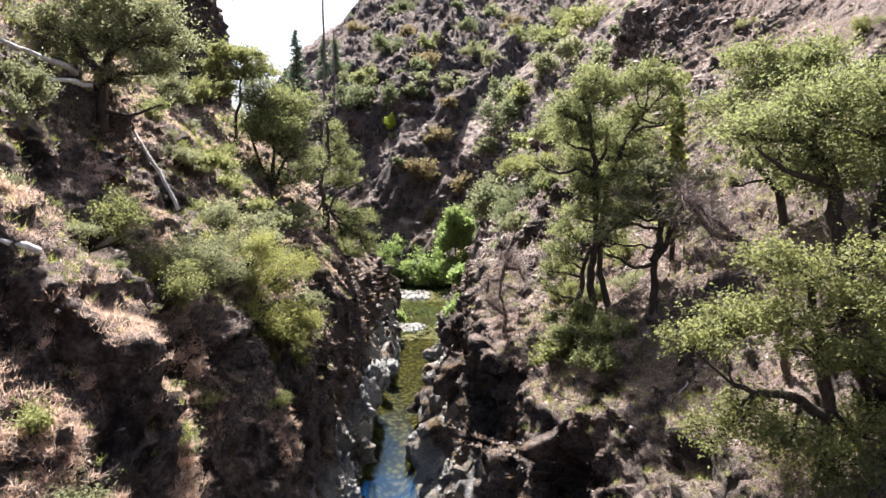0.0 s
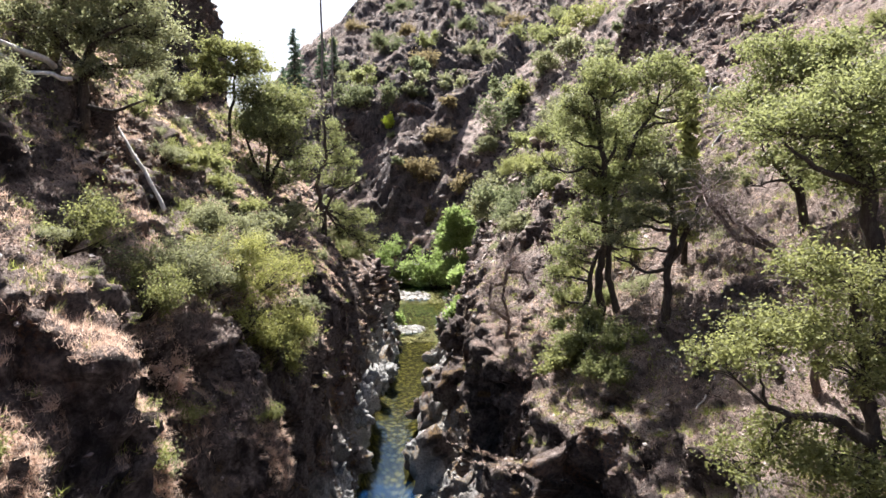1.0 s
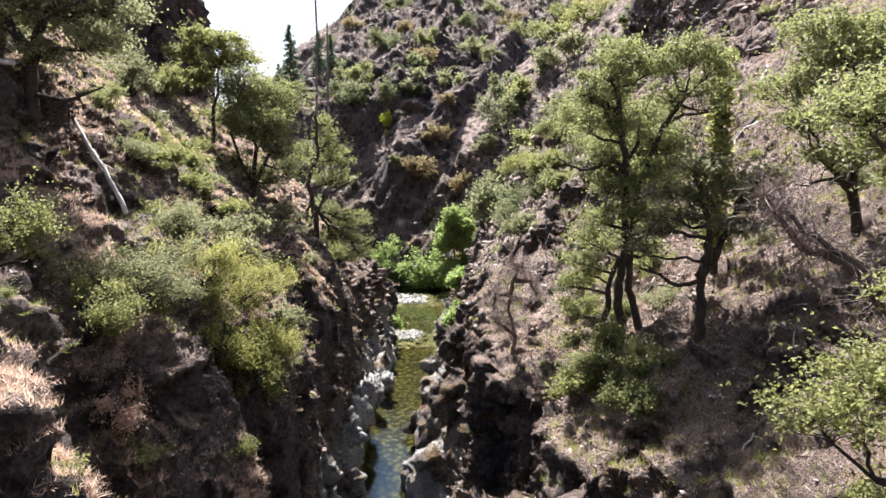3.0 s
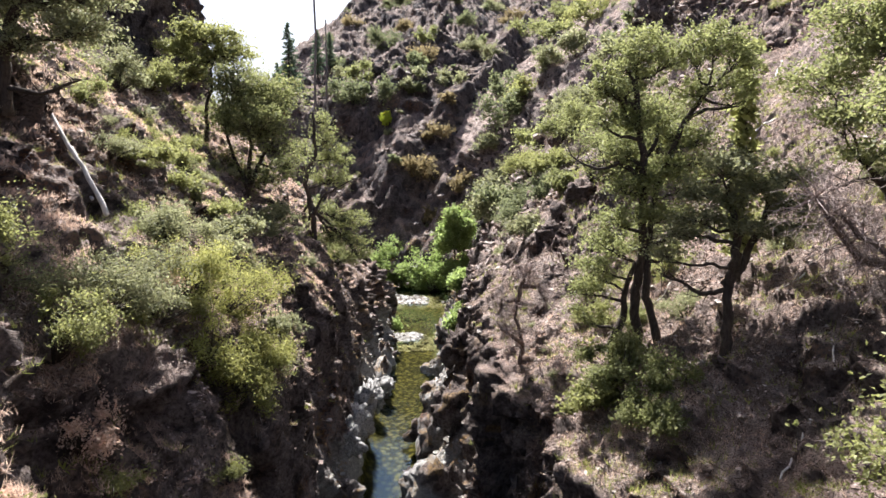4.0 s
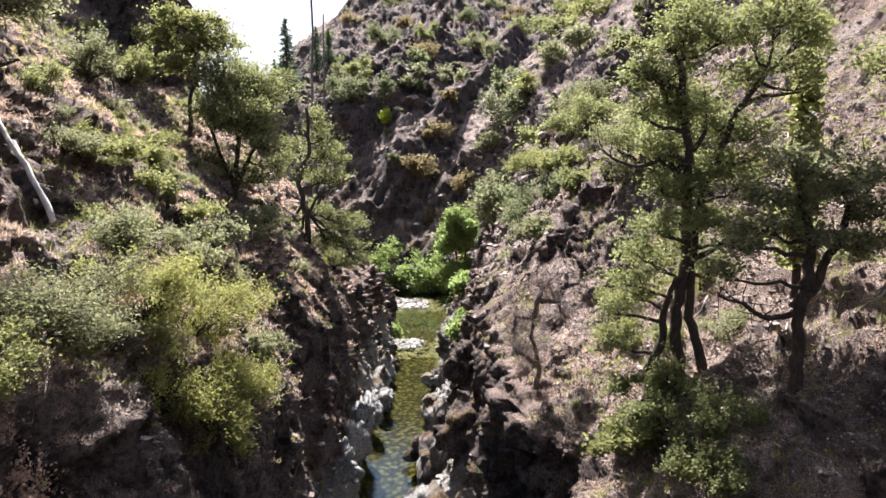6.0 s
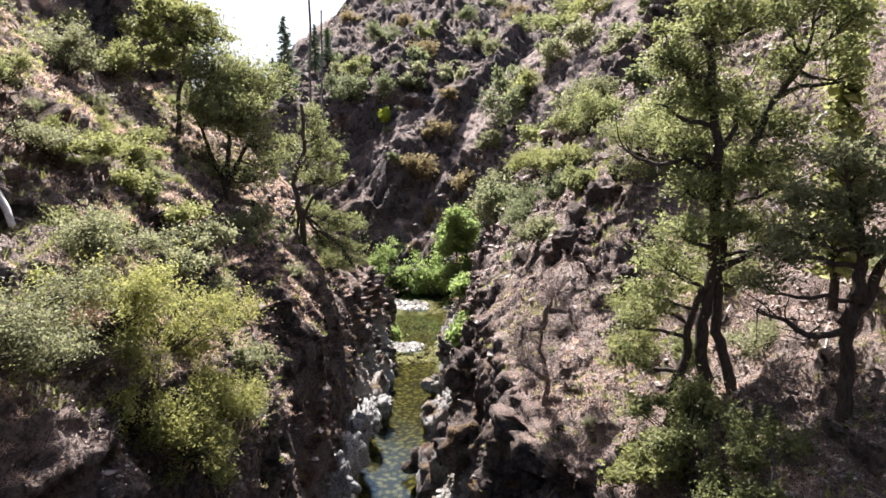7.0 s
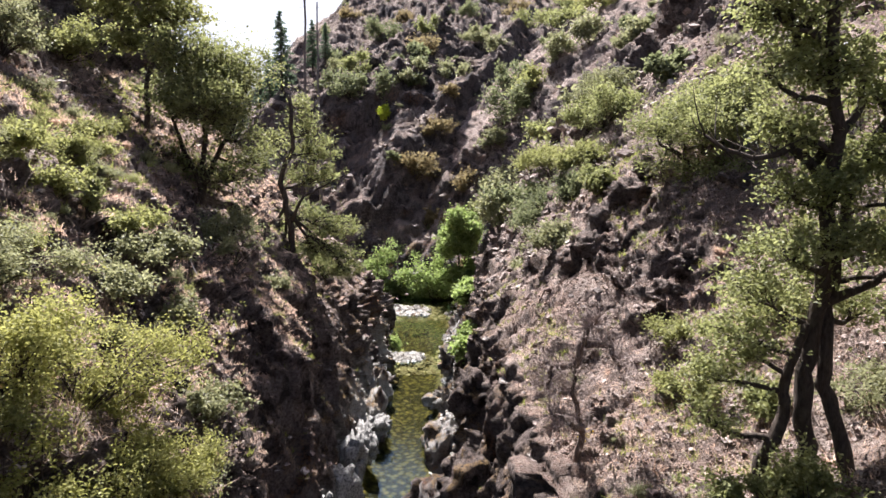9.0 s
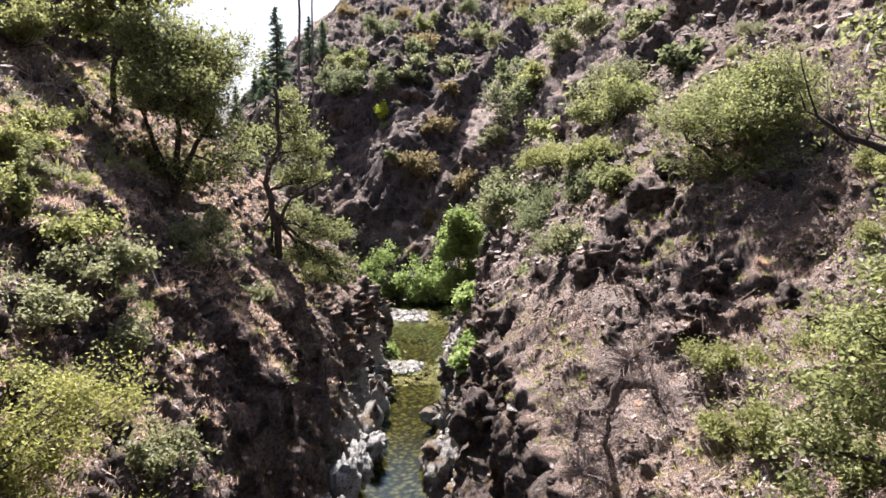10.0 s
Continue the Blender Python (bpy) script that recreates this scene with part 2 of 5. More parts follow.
M_OAK = leaf_material("oak_leaf", (0.07, 0.078, 0.031), (0.205, 0.216, 0.083), (0.36, 0.365, 0.19), 0.38)
M_LIGHT = leaf_material("light_leaf", (0.095, 0.10, 0.036), (0.225, 0.23, 0.082), (0.35, 0.35, 0.17), 0.42)
M_YELLOW = leaf_material("yellow_green_leaf", (0.11, 0.112, 0.034), (0.265, 0.262, 0.08), (0.40, 0.39, 0.17), 0.42)
M_GREY = leaf_material("grey_leaf", (0.085, 0.092, 0.045), (0.215, 0.217, 0.11), (0.38, 0.38, 0.25), 0.4)
M_ALDER = leaf_material("alder_leaf", (0.115, 0.155, 0.045), (0.25, 0.315, 0.10), (0.40, 0.46, 0.20), 0.45)
M_SCRUB = leaf_material("scrub_leaf", (0.06, 0.07, 0.035), (0.15, 0.165, 0.08), (0.28, 0.29, 0.16), 0.5)
M_RUST = leaf_material("rust_leaf", (0.10, 0.082, 0.04), (0.21, 0.168, 0.085), (0.34, 0.27, 0.15), 0.6)
M_LIME = leaf_material("lime_leaf", (0.22, 0.26, 0.02), (0.42, 0.48, 0.05), (0.55, 0.60, 0.12), 0.45)
M_GOLD = leaf_material("golden_leaf", (0.30, 0.22, 0.02), (0.52, 0.42, 0.04), (0.65, 0.55, 0.12), 0.5)
M_PINE = leaf_material("needle", (0.05, 0.075, 0.045), (0.10, 0.14, 0.085), (0.18, 0.22, 0.14), 0.6)
M_STRAW = leaf_material("dry_grass", (0.36, 0.235, 0.175), (0.56, 0.41, 0.315), (0.74, 0.62, 0.50), 0.8)
M_GRASS = leaf_material("green_grass", (0.14, 0.16, 0.03), (0.28, 0.30, 0.08), (0.45, 0.42, 0.18), 0.7)


def wood_material(name, a, b_, scale=6.0, rough=0.9):
    m, n, l, b = material(name, rough, 0.2)
    tc = n.new("ShaderNodeTexCoord")
    mp = n.new("ShaderNodeMapping")
    mp.inputs["Scale"].default_value = (1, 1, 0.25)
    l.new(tc.outputs["Object"], mp.inputs["Vector"])
    f = noise_node(n, l, mp.outputs["Vector"], scale * 3, 6, 0.7)
    g = noise_node(n, l, tc.outputs["Object"], scale * 0.3, 3)
    col = ramp(n, l, f, [(0.3, a), (0.7, b_)])
    col = mix(n, l, maths(n, l, "MULTIPLY", span(n, l, g, 0.5, 0.7), 0.5), col, tuple(c * 0.5 for c in a))
    l.new(col, b.inputs["Base Color"])
    bump(n, l, b, f, 0.8, 0.03)
    return m


M_BARK = wood_material("dark_bark", (0.03, 0.022, 0.017), (0.10, 0.08, 0.065))
M_DEAD = wood_material("bleached_wood", (0.36, 0.33, 0.30), (0.72, 0.68, 0.63))
M_DRY = wood_material("dry_limb", (0.07, 0.05, 0.042), (0.22, 0.165, 0.135))
M_TWIG = wood_material("dead_twig", (0.16, 0.12, 0.105), (0.38, 0.31, 0.28))
M_SNAG = wood_material("grey_snag", (0.07, 0.06, 0.06), (0.20, 0.18, 0.17))

# ---------------------------------------------------------------- the canyon
# Cross-sections: distance ahead, then (across, height) from the waterline up the side.
RIGHT = [
    (-30, (-1, 3, 6, 9, 13, 20, 48), (-0.4, 4.5, 9, 12, 15, 20, 40)),
    (8, (-1, 2.5, 5.4, 7.5, 11, 17, 46), (-0.4, 4.5, 8.6, 11.8, 14.2, 19, 40)),
    (15, (-1.2, 3, 5.6, 7.2, 11, 16.5, 45), (-0.4, 4.5, 9.4, 11.8, 14.6, 19.3, 40)),
    (18.8, (-1.5, 3.1, 5.3, 6.6, 9.6, 16, 45), (-0.4, 4.5, 9.0, 11.2, 14.0, 19.2, 40)),
    (21.0, (-1.5, 2.9, 4.9, 5.9, 8.8, 16, 45), (-0.4, 4.0, 8.8, 10.8, 13.9, 19.0, 40)),
    (22.3, (-1.5, 2.3, 3.9, 5.4, 8.6, 15.8, 45), (-0.4, 4.0, 10.2, 11.4, 14.0, 19.0, 40)),
    (24.6, (-1.5, 2.4, 3.7, 5.4, 8.8, 15.6, 45), (-0.4, 4.0, 10.2, 12.2, 14.4, 19.0, 40)),
    (26.2, (-1.5, 2.8, 4.4, 5.4, 8.6, 15, 45), (-0.4, 3.6, 9.2, 11.8, 14.2, 18.8, 41)),
    (28.0, (-1.6, 1.9, 2.9, 4.8, 8.6, 15, 45), (-0.4, 3.8, 10.2, 11.3, 13.9, 18.8, 42)),
    (31.0, (-1.7, 0.4, 1.9, 3.8, 8.2, 15, 45), (-0.4, 4.8, 10.5, 11.4, 13.4, 19.0, 42)),
    (32.4, (-1.8, 0.9, 2.9, 4.6, 8.4, 15, 45), (-0.4, 3.4, 9.2, 11.4, 13.6, 19.3, 43)),
    (34.8, (-1.8, 0.9, 2.7, 5.4, 8.8, 15, 45), (-0.4, 3.4, 10.4, 11.9, 13.8, 19.4, 43)),
    (36.6, (-1.8, 0.9, 3.0, 6.2, 8.7, 15, 45), (-0.4, 3.4, 10.3, 12.0, 13.2, 19.5, 43)),
    (40.6, (-1.7, 0.7, 2.3, 6.8, 9.3, 14, 45), (-0.4, 3.5, 10.4, 13.5, 17.4, 19.6, 43)),
    (45, (-1.7, 0.8, 2.6, 6.8, 10.8, 17.5, 46), (-0.4, 3.0, 9.6, 15.0, 19.4, 23, 44)),
    (55, (-1.2, 0.8, 3.2, 7.3, 12.6, 20, 47), (-0.4, 3.0, 10.4, 16, 21.2, 27, 50)),
    (72, (-0.6, 1.2, 3.6, 7.5, 13.4, 21, 50), (-0.4, 2.6, 9.0, 14.5, 25, 32, 60)),
    (92, (0.3, 1.6, 3.2, 8, 16, 25, 60), (-0.4, 2.2, 5, 14, 27, 36, 72)),
    (106, (2.5, 4.0, 5.5, 9, 16, 27, 65), (-0.4, 1.4, 4.5, 15, 26, 40, 80)),
    (113, (3, 5, 7, 11, 17, 28, 67), (-0.4, 1.2, 4, 15, 26, 40, 84)),
    (122, (-2, 0, 2, 8, 14, 26, 70), (-0.4, 1.5, 5, 18, 28, 42, 87)),
    (132, (-17, -15, -13, 1, 9, 24, 72), (-0.4, 3, 7.5, 21, 30, 44, 90)),
    (150, (-45, -42, -38, -10, 4, 24, 75), (-0.4, 3, 8, 22, 34, 50, 95)),
]
LEFT = [
    (-30, (-5, -5.6, -8, -9.6, -13, -18, -48), (-0.4, 5, 11, 14.4, 18, 24, 52)),
    (7, (-5, -5.8, -9.6, -10.6, -13, -16.5, -46), (-0.4, 4, 9.6, 12.6, 17.5, 24, 52)),
    (10.4, (-5, -5.6, -6.5, -7.4, -12.3, -16.5, -46), (-0.4, 4, 10.4, 13.2, 18.2, 24.4, 52)),
    (12.6, (-5, -5.8, -7.0, -8.4, -12.0, -16.4, -46), (-0.4, 4, 10.2, 13.4, 18.2, 24.6, 52)),
    (13.7, (-5, -5.7, -6.4, -7.4, -11.2, -16.2, -45), (-0.4, 5, 12.4, 14.9, 18.8, 24.8, 53)),
    (15.4, (-5, -5.7, -6.6, -7.6, -11.4, -16, -45), (-0.4, 5, 12.8, 15.0, 19.0, 24.8, 53)),
    (17.2, (-5, -6.0, -7.2, -8.8, -12, -15.5, -45), (-0.4, 4, 9.4, 13.0, 18.2, 24.2, 53)),
    (18.8, (-5, -5.9, -6.9, -8.2, -11.8, -15.3, -45), (-0.4, 4, 9.6, 13.0, 17.9, 23.8, 53)),
    (20.6, (-5, -5.6, -6.2, -7.1, -11.4, -15, -45), (-0.4, 3.8, 10.4, 13.2, 17.5, 23.2, 52)),
    (22.6, (-5, -5.6, -6.3, -7.0, -11.2, -14.6, -45), (-0.4, 4, 11.6, 13.2, 17.4, 22.8, 52)),
    (24.0, (-5, -5.9, -7.0, -7.8, -11.2, -14.4, -45), (-0.4, 3.8, 9.4, 12.8, 17.4, 22.5, 52)),
    (25.6, (-5, -5.6, -6.1, -6.8, -11.1, -14.2, -45), (-0.4, 4, 11.8, 13.2, 17.5, 22.4, 52)),
    (28.4, (-5, -5.8, -6.4, -7.2, -10.8, -14.2, -45), (-0.4, 3.8, 10.6, 12.9, 17.4, 22.2, 52)),
    (30.0, (-5.1, -5.7, -6.3, -7.2, -10.7, -14.4, -45), (-0.4, 4, 10.9, 12.9, 17.6, 22.2, 52)),
    (32.6, (-5.2, -6.0, -6.9, -8.0, -11.0, -14.8, -46), (-0.4, 4, 10.2, 12.7, 17.4, 22.2, 52)),
    (34.8, (-5.3, -6.4, -7.4, -9.0, -11.5, -15.3, -46), (-0.4, 4, 8.8, 12.9, 17.8, 22.0, 52)),
    (36.8, (-5.3, -6.5, -8.0, -8.8, -11.6, -15.9, -46), (-0.4, 3.6, 8.8, 12.7, 18.0, 22.1, 53)),
    (38.8, (-5.3, -6.2, -7.4, -8.6, -11.2, -15.9, -46), (-0.4, 3.8, 9.6, 12.9, 17.2, 22.2, 53)),
    (40.6, (-5.3, -5.8, -6.7, -8.4, -10.9, -15.9, -46), (-0.4, 4, 10.5, 13.2, 16.8, 22.2, 54)),
    (43.0, (-5.4, -6.0, -7.4, -8.5, -12.0, -16.4, -46), (-0.4, 3.8, 10.8, 12.6, 17.4, 22.8, 54)),
    (46, (-5.4, -6.2, -7.5, -8.6, -12.8, -17.5, -46), (-0.4, 3.6, 9.6, 12.2, 17.9, 23.5, 55)),
    (49, (-5.5, -6.3, -7.4, -8.6, -13.2, -18.6, -46), (-0.4, 3.4, 9.0, 12.2, 19.2, 24.4, 56)),
    (52, (-5.5, -6.5, -7.6, -9.3, -13.6, -20, -46), (-0.4, 3.4, 9.2, 13.2, 20.0, 25, 57)),
    (54, (-5.6, -6.6, -8.2, -9.9, -14.2, -20, -46), (-0.4, 3.6, 9.0, 13.0, 20.3, 25.5, 58)),
    (62, (-5.8, -6.9, -8.5, -9.6, -15.2, -21.6, -46), (-0.4, 2.6, 8.2, 10.4, 19, 26, 53)),
    (71, (-5.9, -6.6, -8.0, -10.2, -15.6, -22.6, -46), (-0.4, 3.4, 8.0, 10.4, 17.6, 24.4, 48)),
    (86, (-6.4, -7, -8.5, -11, -16, -24, -50), (-0.4, 3, 6.8, 9.6, 14.5, 21, 42)),
    (98, (-9, -10, -12, -15, -21, -30, -55), (-0.4, 2.4, 5.4, 8, 13, 20, 40)),
    (112, (-18, -19.5, -22, -26, -33, -44, -68), (-0.4, 2.2, 4.5, 7, 13, 21, 40)),
    (150, (-60, -62, -66, -71, -78, -88, -110), (-0.4, 2.2, 4.5, 7, 13, 21, 40)),
]


def section(rows, y):
    """The side's line at each y: arrays n x 7 of across and height, smooth along y."""
    ys = np.array([r[0] for r in rows], float)
    xs = np.array([r[1] for r in rows], float)
    zs = np.array([r[2] for r in rows], float)
    k = np.clip(np.searchsorted(ys, y, side="right") - 1, 0, len(ys) - 2)
    f = np.clip((y - ys[k]) / (ys[k + 1] - ys[k]), 0, 1)
    f = (0.5 * f + 0.5 * f * f * (3 - 2 * f))[:, None]
    return xs[k] * (1 - f) + xs[k + 1] * f, zs[k] * (1 - f) + zs[k + 1] * f


Y = np.concatenate([np.arange(-30, 4, 0.8), np.arange(4, 9, 0.25), np.arange(9, 44, 0.11), np.arange(44, 64, 0.16), np.arange(64, 95, 0.3), np.arange(95, 150.1, 0.7)])
CUTS = np.concatenate([np.linspace(0, 1, 26)[:-1], 1 + np.linspace(0, 1, 42)[:-1], 2 + np.linspace(0, 1, 20)[:-1], 3 + np.linspace(0, 1, 40)[:-1], 4 + np.linspace(0, 1, 38)[:-1], 5 + np.linspace(0, 1, 24)[:-1], 6 + np.linspace(0, 1, 54)])


def side(rows, crag):
    xs, zs = section(rows, Y)
    # a crag above the slope
    sign = np.sign(xs[0, 6])
    y0, width, rise, step = crag
    g = np.exp(-((Y - y0) / width) ** 4)
    cx = xs[:, 5] + (xs[:, 6] - xs[:, 5]) * 0.14 * (1 - g) + sign * 0.6 * g
    cz = zs[:, 5] + (zs[:, 6] - zs[:, 5]) * 0.14 * (1 - g) + rise * g
    xs = np.hstack([xs[:, :6], cx[:, None], xs[:, 6:]])
    zs = np.hstack([zs[:, :6], cz[:, None], np.maximum(zs[:, 6:], cz[:, None] + 4)])
    k = np.clip(np.floor(CUTS).astype(int), 0, 6)
    f = CUTS - k
    return xs[:, k] * (1 - f) + xs[:, k + 1] * f, zs[:, k] * (1 - f) + zs[:, k + 1] * f


lx, lz = side(LEFT, (57, 8, 18, 0))
rx_, rz_ = side(RIGHT, (74, 9, 6, 0))
NB = 22
bed = np.linspace(0, 1, NB + 2)[1:-1]
depth = 0.5 + 1.6 / (1 + np.exp((Y - 44) * 0.35)) + 0.25 * np.sin(Y * 0.23)
bar = np.exp(-((Y - 77) / 2.0) ** 4) + np.exp(-((Y - 100) / 4.0) ** 4)
depth *= np.where(Y > 90, 0.5, 1)
bx = lx[:, :1] * (1 - bed) + rx_[:, :1] * bed
bz = -0.4 - depth[:, None] * (np.sin(np.pi * bed) ** 0.6) * (1 - bar[:, None])
bz += bar[:, None] * (0.62 - 0.75 * np.exp(-((bed - 0.8) / 0.14) ** 2))
GX = np.hstack([lx[:, ::-1], bx, rx_])
GZ = np.hstack([lz[:, ::-1], bz, rz_])
GY = np.repeat(Y[:, None], GX.shape[1], 1)
P = np.stack([GX, GY, GZ], -1)
ty = np.gradient(P, axis=0)
tx = np.gradient(P, axis=1)
N = np.cross(tx, ty)
N /= np.linalg.norm(N, axis=-1)[..., None] + 1e-9
for _ in range(3):
    N[1:-1, 1:-1] = (N[1:-1, 1:-1] * 2 + N[:-2, 1:-1] + N[2:, 1:-1] + N[1:-1, :-2] + N[1:-1, 2:]) / 6
N /= np.linalg.norm(N, axis=-1)[..., None]
flatP, flatN = P.reshape(-1, 3), N.reshape(-1, 3)
warp = flatP + 0.5 * np.stack([vnoise(flatP * 0.6, 31), vnoise(flatP * 0.6, 32), vnoise(flatP * 0.6, 33)], 1)
steep = np.clip((0.66 - flatN[:, 2]) / 0.3, 0, 1)
outcrop = np.clip((fbm(flatP * 0.20, 3, 5) - 0.43 + 0.5 * np.clip((flatP[:, 1] - 50) / 30, 0, 1) + 0.35 * np.clip((flatP[:, 2] - 22) / 8, 0, 1)) * 3, 0, 1)
outcrop *= np.where((flatP[:, 0] < 0) & (flatP[:, 1] < 60) & (flatP[:, 2] > 12) & (flatP[:, 2] < 22), 0.45, 1.0)
rocky = np.clip(steep + 0.7 * outcrop, 0, 1)
b1, c1 = blocks(warp * (0.34, 0.42, 0.20), 3)
b2, c2 = blocks(warp * (0.85, 1.0, 0.5), 9)
b3, c3 = blocks(warp * (2.2, 2.5, 1.5), 15)
rough_ = ridged(warp * (0.9, 0.9, 0.55), 4, 81)
rough2 = ridged(warp * (2.6, 2.6, 1.6), 3, 85)
disp = rocky * (0.50 * b1 + 0.20 * b2 + 0.07 * b3 + 0.28 * rough_ + 0.13 * rough2)
disp += steep * 0.5 * ridged(flatP * (0.3, 0.22, 0.05), 2, 71)
disp += 0.35 * fbm(flatP * 0.2, 3, 21) * (0.4 + 0.6 * rocky)
disp += (1 - rocky) * (0.26 * fbm(flatP * 0.8, 4, 41) + 0.10 * b2 + 0.05 * b3 + 0.08 * rough2 + 0.08 * rough_)
disp *= np.where((flatP[:, 0] < 0) & (flatP[:, 1] < 62), 1 - 0.45 * np.clip((13.5 - flatP[:, 2]) / 2, 0, 1), 1.0)
inner = np.ones_like(GX)
nl = lx.shape[1]
inner[:, nl - 4:nl + NB + 4] = 0.2
disp *= inner.ravel()
G = flatP + flatN * disp[:, None]
jit = RNG.uniform(-0.2, 0.2, P.shape[:2] + (2, 1)) * (0.45 + 0.55 * rocky.reshape(P.shape[:2]))[..., None, None]
jit[[0, -1]] = jit[:, [0, -1]] = 0
G = G + (ty * jit[:, :, 0] + tx * jit[:, :, 1]).reshape(-1, 3)
GRID = G.reshape(P.shape)


def sheet(name, grid, mats):
    a, b = grid.shape[:2]
    i, j = np.meshgrid(np.arange(a - 1), np.arange(b - 1), indexing="ij")
    q = np.stack([i * b + j, i * b + j + 1, (i + 1) * b + j + 1, (i + 1) * b + j], -1).reshape(-1, 4)
    return mesh(name, grid.reshape(-1, 3), [q], mats, True), q


me, gq = sheet("canyon_ground", GRID, [M_GROUND])
me.attributes.new("rock", "FLOAT", "POINT").data.foreach_set("value", rocky.astype(np.float32))
ground = tagged(new("ground", me), "steep rocky canyon sides of reddish soil and dark broken rock", "ground", kind="structure")

from mathutils.bvhtree import BVHTree

TREE = BVHTree.FromPolygons([tuple(v) for v in G.tolist()], gq.tolist())


def floor_at(x, y, top=90.0):
    hit = TREE.ray_cast(Vector((x, y, top)), Vector((0, 0, -1)))
    return hit[0].z if hit[0] else 0.0


# the hillside across the bend
hx = np.concatenate([np.arange(-240, -115, 4.0), np.arange(-115, -50, 1.2), np.arange(-50, 50, 0.6), np.arange(50, 110, 1.2), np.arange(110, 240, 4.0)])
hy = np.concatenate([np.arange(112, 190, 0.6), np.arange(190, 335, 1.3), np.arange(335, 480, 6.0)])
HX, HY = np.meshgrid(hx, hy)
HX = HX + RNG.uniform(-0.38, 0.38, HX.shape) * np.gradient(hx)[None, :]
HY = HY + RNG.uniform(-0.38, 0.38, HY.shape) * np.gradient(hy)[:, None]
foot = HY - 121 - 0.12 * (HX + 10)
rise = np.where(foot < 32, 8 + 0.98 * foot, 39.4 + 0.47 * (foot - 32)) + 6 * np.sin(HX * 0.06 + 1)
rise -= 1.25 * np.maximum(0, -HX - 38)
cap = 116 + 0.1 * (HX + 30)
rise = np.maximum(rise, 22 * np.clip((HY - 150) / 40, 0, 1))
HZ = np.minimum(rise, cap) - np.log1p(np.exp(-np.abs(rise - cap) / 3)) * 3
hp = np.stack([HX, HY, HZ], -1).reshape(-1, 3)
hw = hp + 1.5 * np.stack([vnoise(hp * 0.2, 51), vnoise(hp * 0.2, 52), vnoise(hp * 0.2, 53)], 1)
hb, hc = blocks(hw * (0.15, 0.15, 0.22), 55)
hb2, hc2 = blocks(hw * (0.4, 0.4, 0.6), 58)
gul = ridged(hp * (0.05, 0.02, 0.02), 3, 61)
slant = hp @ np.array([[0.75, 0, 0.2], [0.1, 0.3, 0], [-0.65, 0, 0.25]])
hb3, hc3 = blocks(hw * (0.9, 0.9, 1.2), 59)
hd = 0.6 * hb + 0.45 * hb2 + 0.22 * hb3 + 2.0 * gul + 1.6 * fbm(hp * 0.06, 3, 64) + 0.5 * ridged(hw * 0.3, 4, 66) + 0.25 * ridged(hw * 1.1, 2, 69) + 3.6 * ridged(slant * (0.09, 0.035, 0.02), 4, 73)
hp = hp + np.array([0.0, -0.7, 0.7]) * hd[:, None]
HGRID = hp.reshape(HX.shape + (3,))
me, hq = sheet("hillside", HGRID, [M_HILL])
me.attributes.new("rock", "FLOAT", "POINT").data.foreach_set("value", np.clip(0.75 + 0.8 * ridged(hw * (0.05, 0.08, 0.08), 3, 77), 0, 1).astype(np.float32))
hill = tagged(new("backdrop_hillside", me), "sunlit brown rocky hillside dotted with shrubs", "hillside", kind="structure")
# rolling land beyond, out to the horizon
ox, oy = np.meshgrid(np.linspace(-2400, 2400, 121), np.linspace(-2400, 2400, 121))
op = np.stack([ox, oy, 0 * ox], -1).reshape(-1, 3)
gap = ((np.abs(ox) < 130) & (oy > -110) & (oy < 540)).ravel()
op[:, 2] = np.where(gap, -9.0, 34 + 16 * fbm(op * 0.002, 4, 91))
me, _ = sheet("outer_land", op.reshape(ox.shape + (3,)), [M_HILL])
tagged(new("backdrop_land", me), "brown rolling hills stretching to the horizon", "hills", kind="structure")
HTREE = BVHTree.FromPolygons([tuple(v) for v in hp.tolist()], hq.tolist())


def hill_at(x, y):
    hit = HTREE.ray_cast(Vector((x, y, 300)), Vector((0, 0, -1)))
    z = hit[0].z if hit[0] else 0.0
    return max(z, floor_at(x, y, 300))


# ---------------------------------------------------------------- the stream
mw, n, l, b = material("stream_water", 0.03, 0.5)
geo = n.new("ShaderNodeNewGeometry")
gl = n.new("ShaderNodeBsdfGlossy")
gl.inputs["Roughness"].default_value = 0.04
# glossy colour set bluish, so the mirrored sky comes out bluer
gl.inputs["Color"].default_value = (0.52, 0.76, 1.0, 1)
tr = n.new("ShaderNodeBsdfTransparent")
tr.inputs["Color"].default_value = (0.60, 0.58, 0.28, 1)
fr = n.new("ShaderNodeFresnel")
fr.inputs["IOR"].default_value = 1.36
ms = n.new("ShaderNodeMixShader")
l.new(fr.outputs[0], ms.inputs[0])
l.new(tr.outputs[0], ms.inputs[1])
l.new(gl.outputs[0], ms.inputs[2])
# blue painted into the nearer water in place of the sky's reflection
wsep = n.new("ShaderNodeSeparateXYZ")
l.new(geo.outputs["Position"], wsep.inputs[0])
near_y = maths(n, l, "ADD", wsep.outputs["Y"], maths(n, l, "MULTIPLY", noise_node(n, l, geo.outputs["Position"], 0.35, 3), 10.0))
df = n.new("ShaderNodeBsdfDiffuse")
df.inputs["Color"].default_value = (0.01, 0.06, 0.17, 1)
sky_tint = n.new("ShaderNodeMixShader")
l.new(span(n, l, near_y, 43.0, 38.0), sky_tint.inputs[0])
l.new(ms.outputs[0], sky_tint.inputs[1])
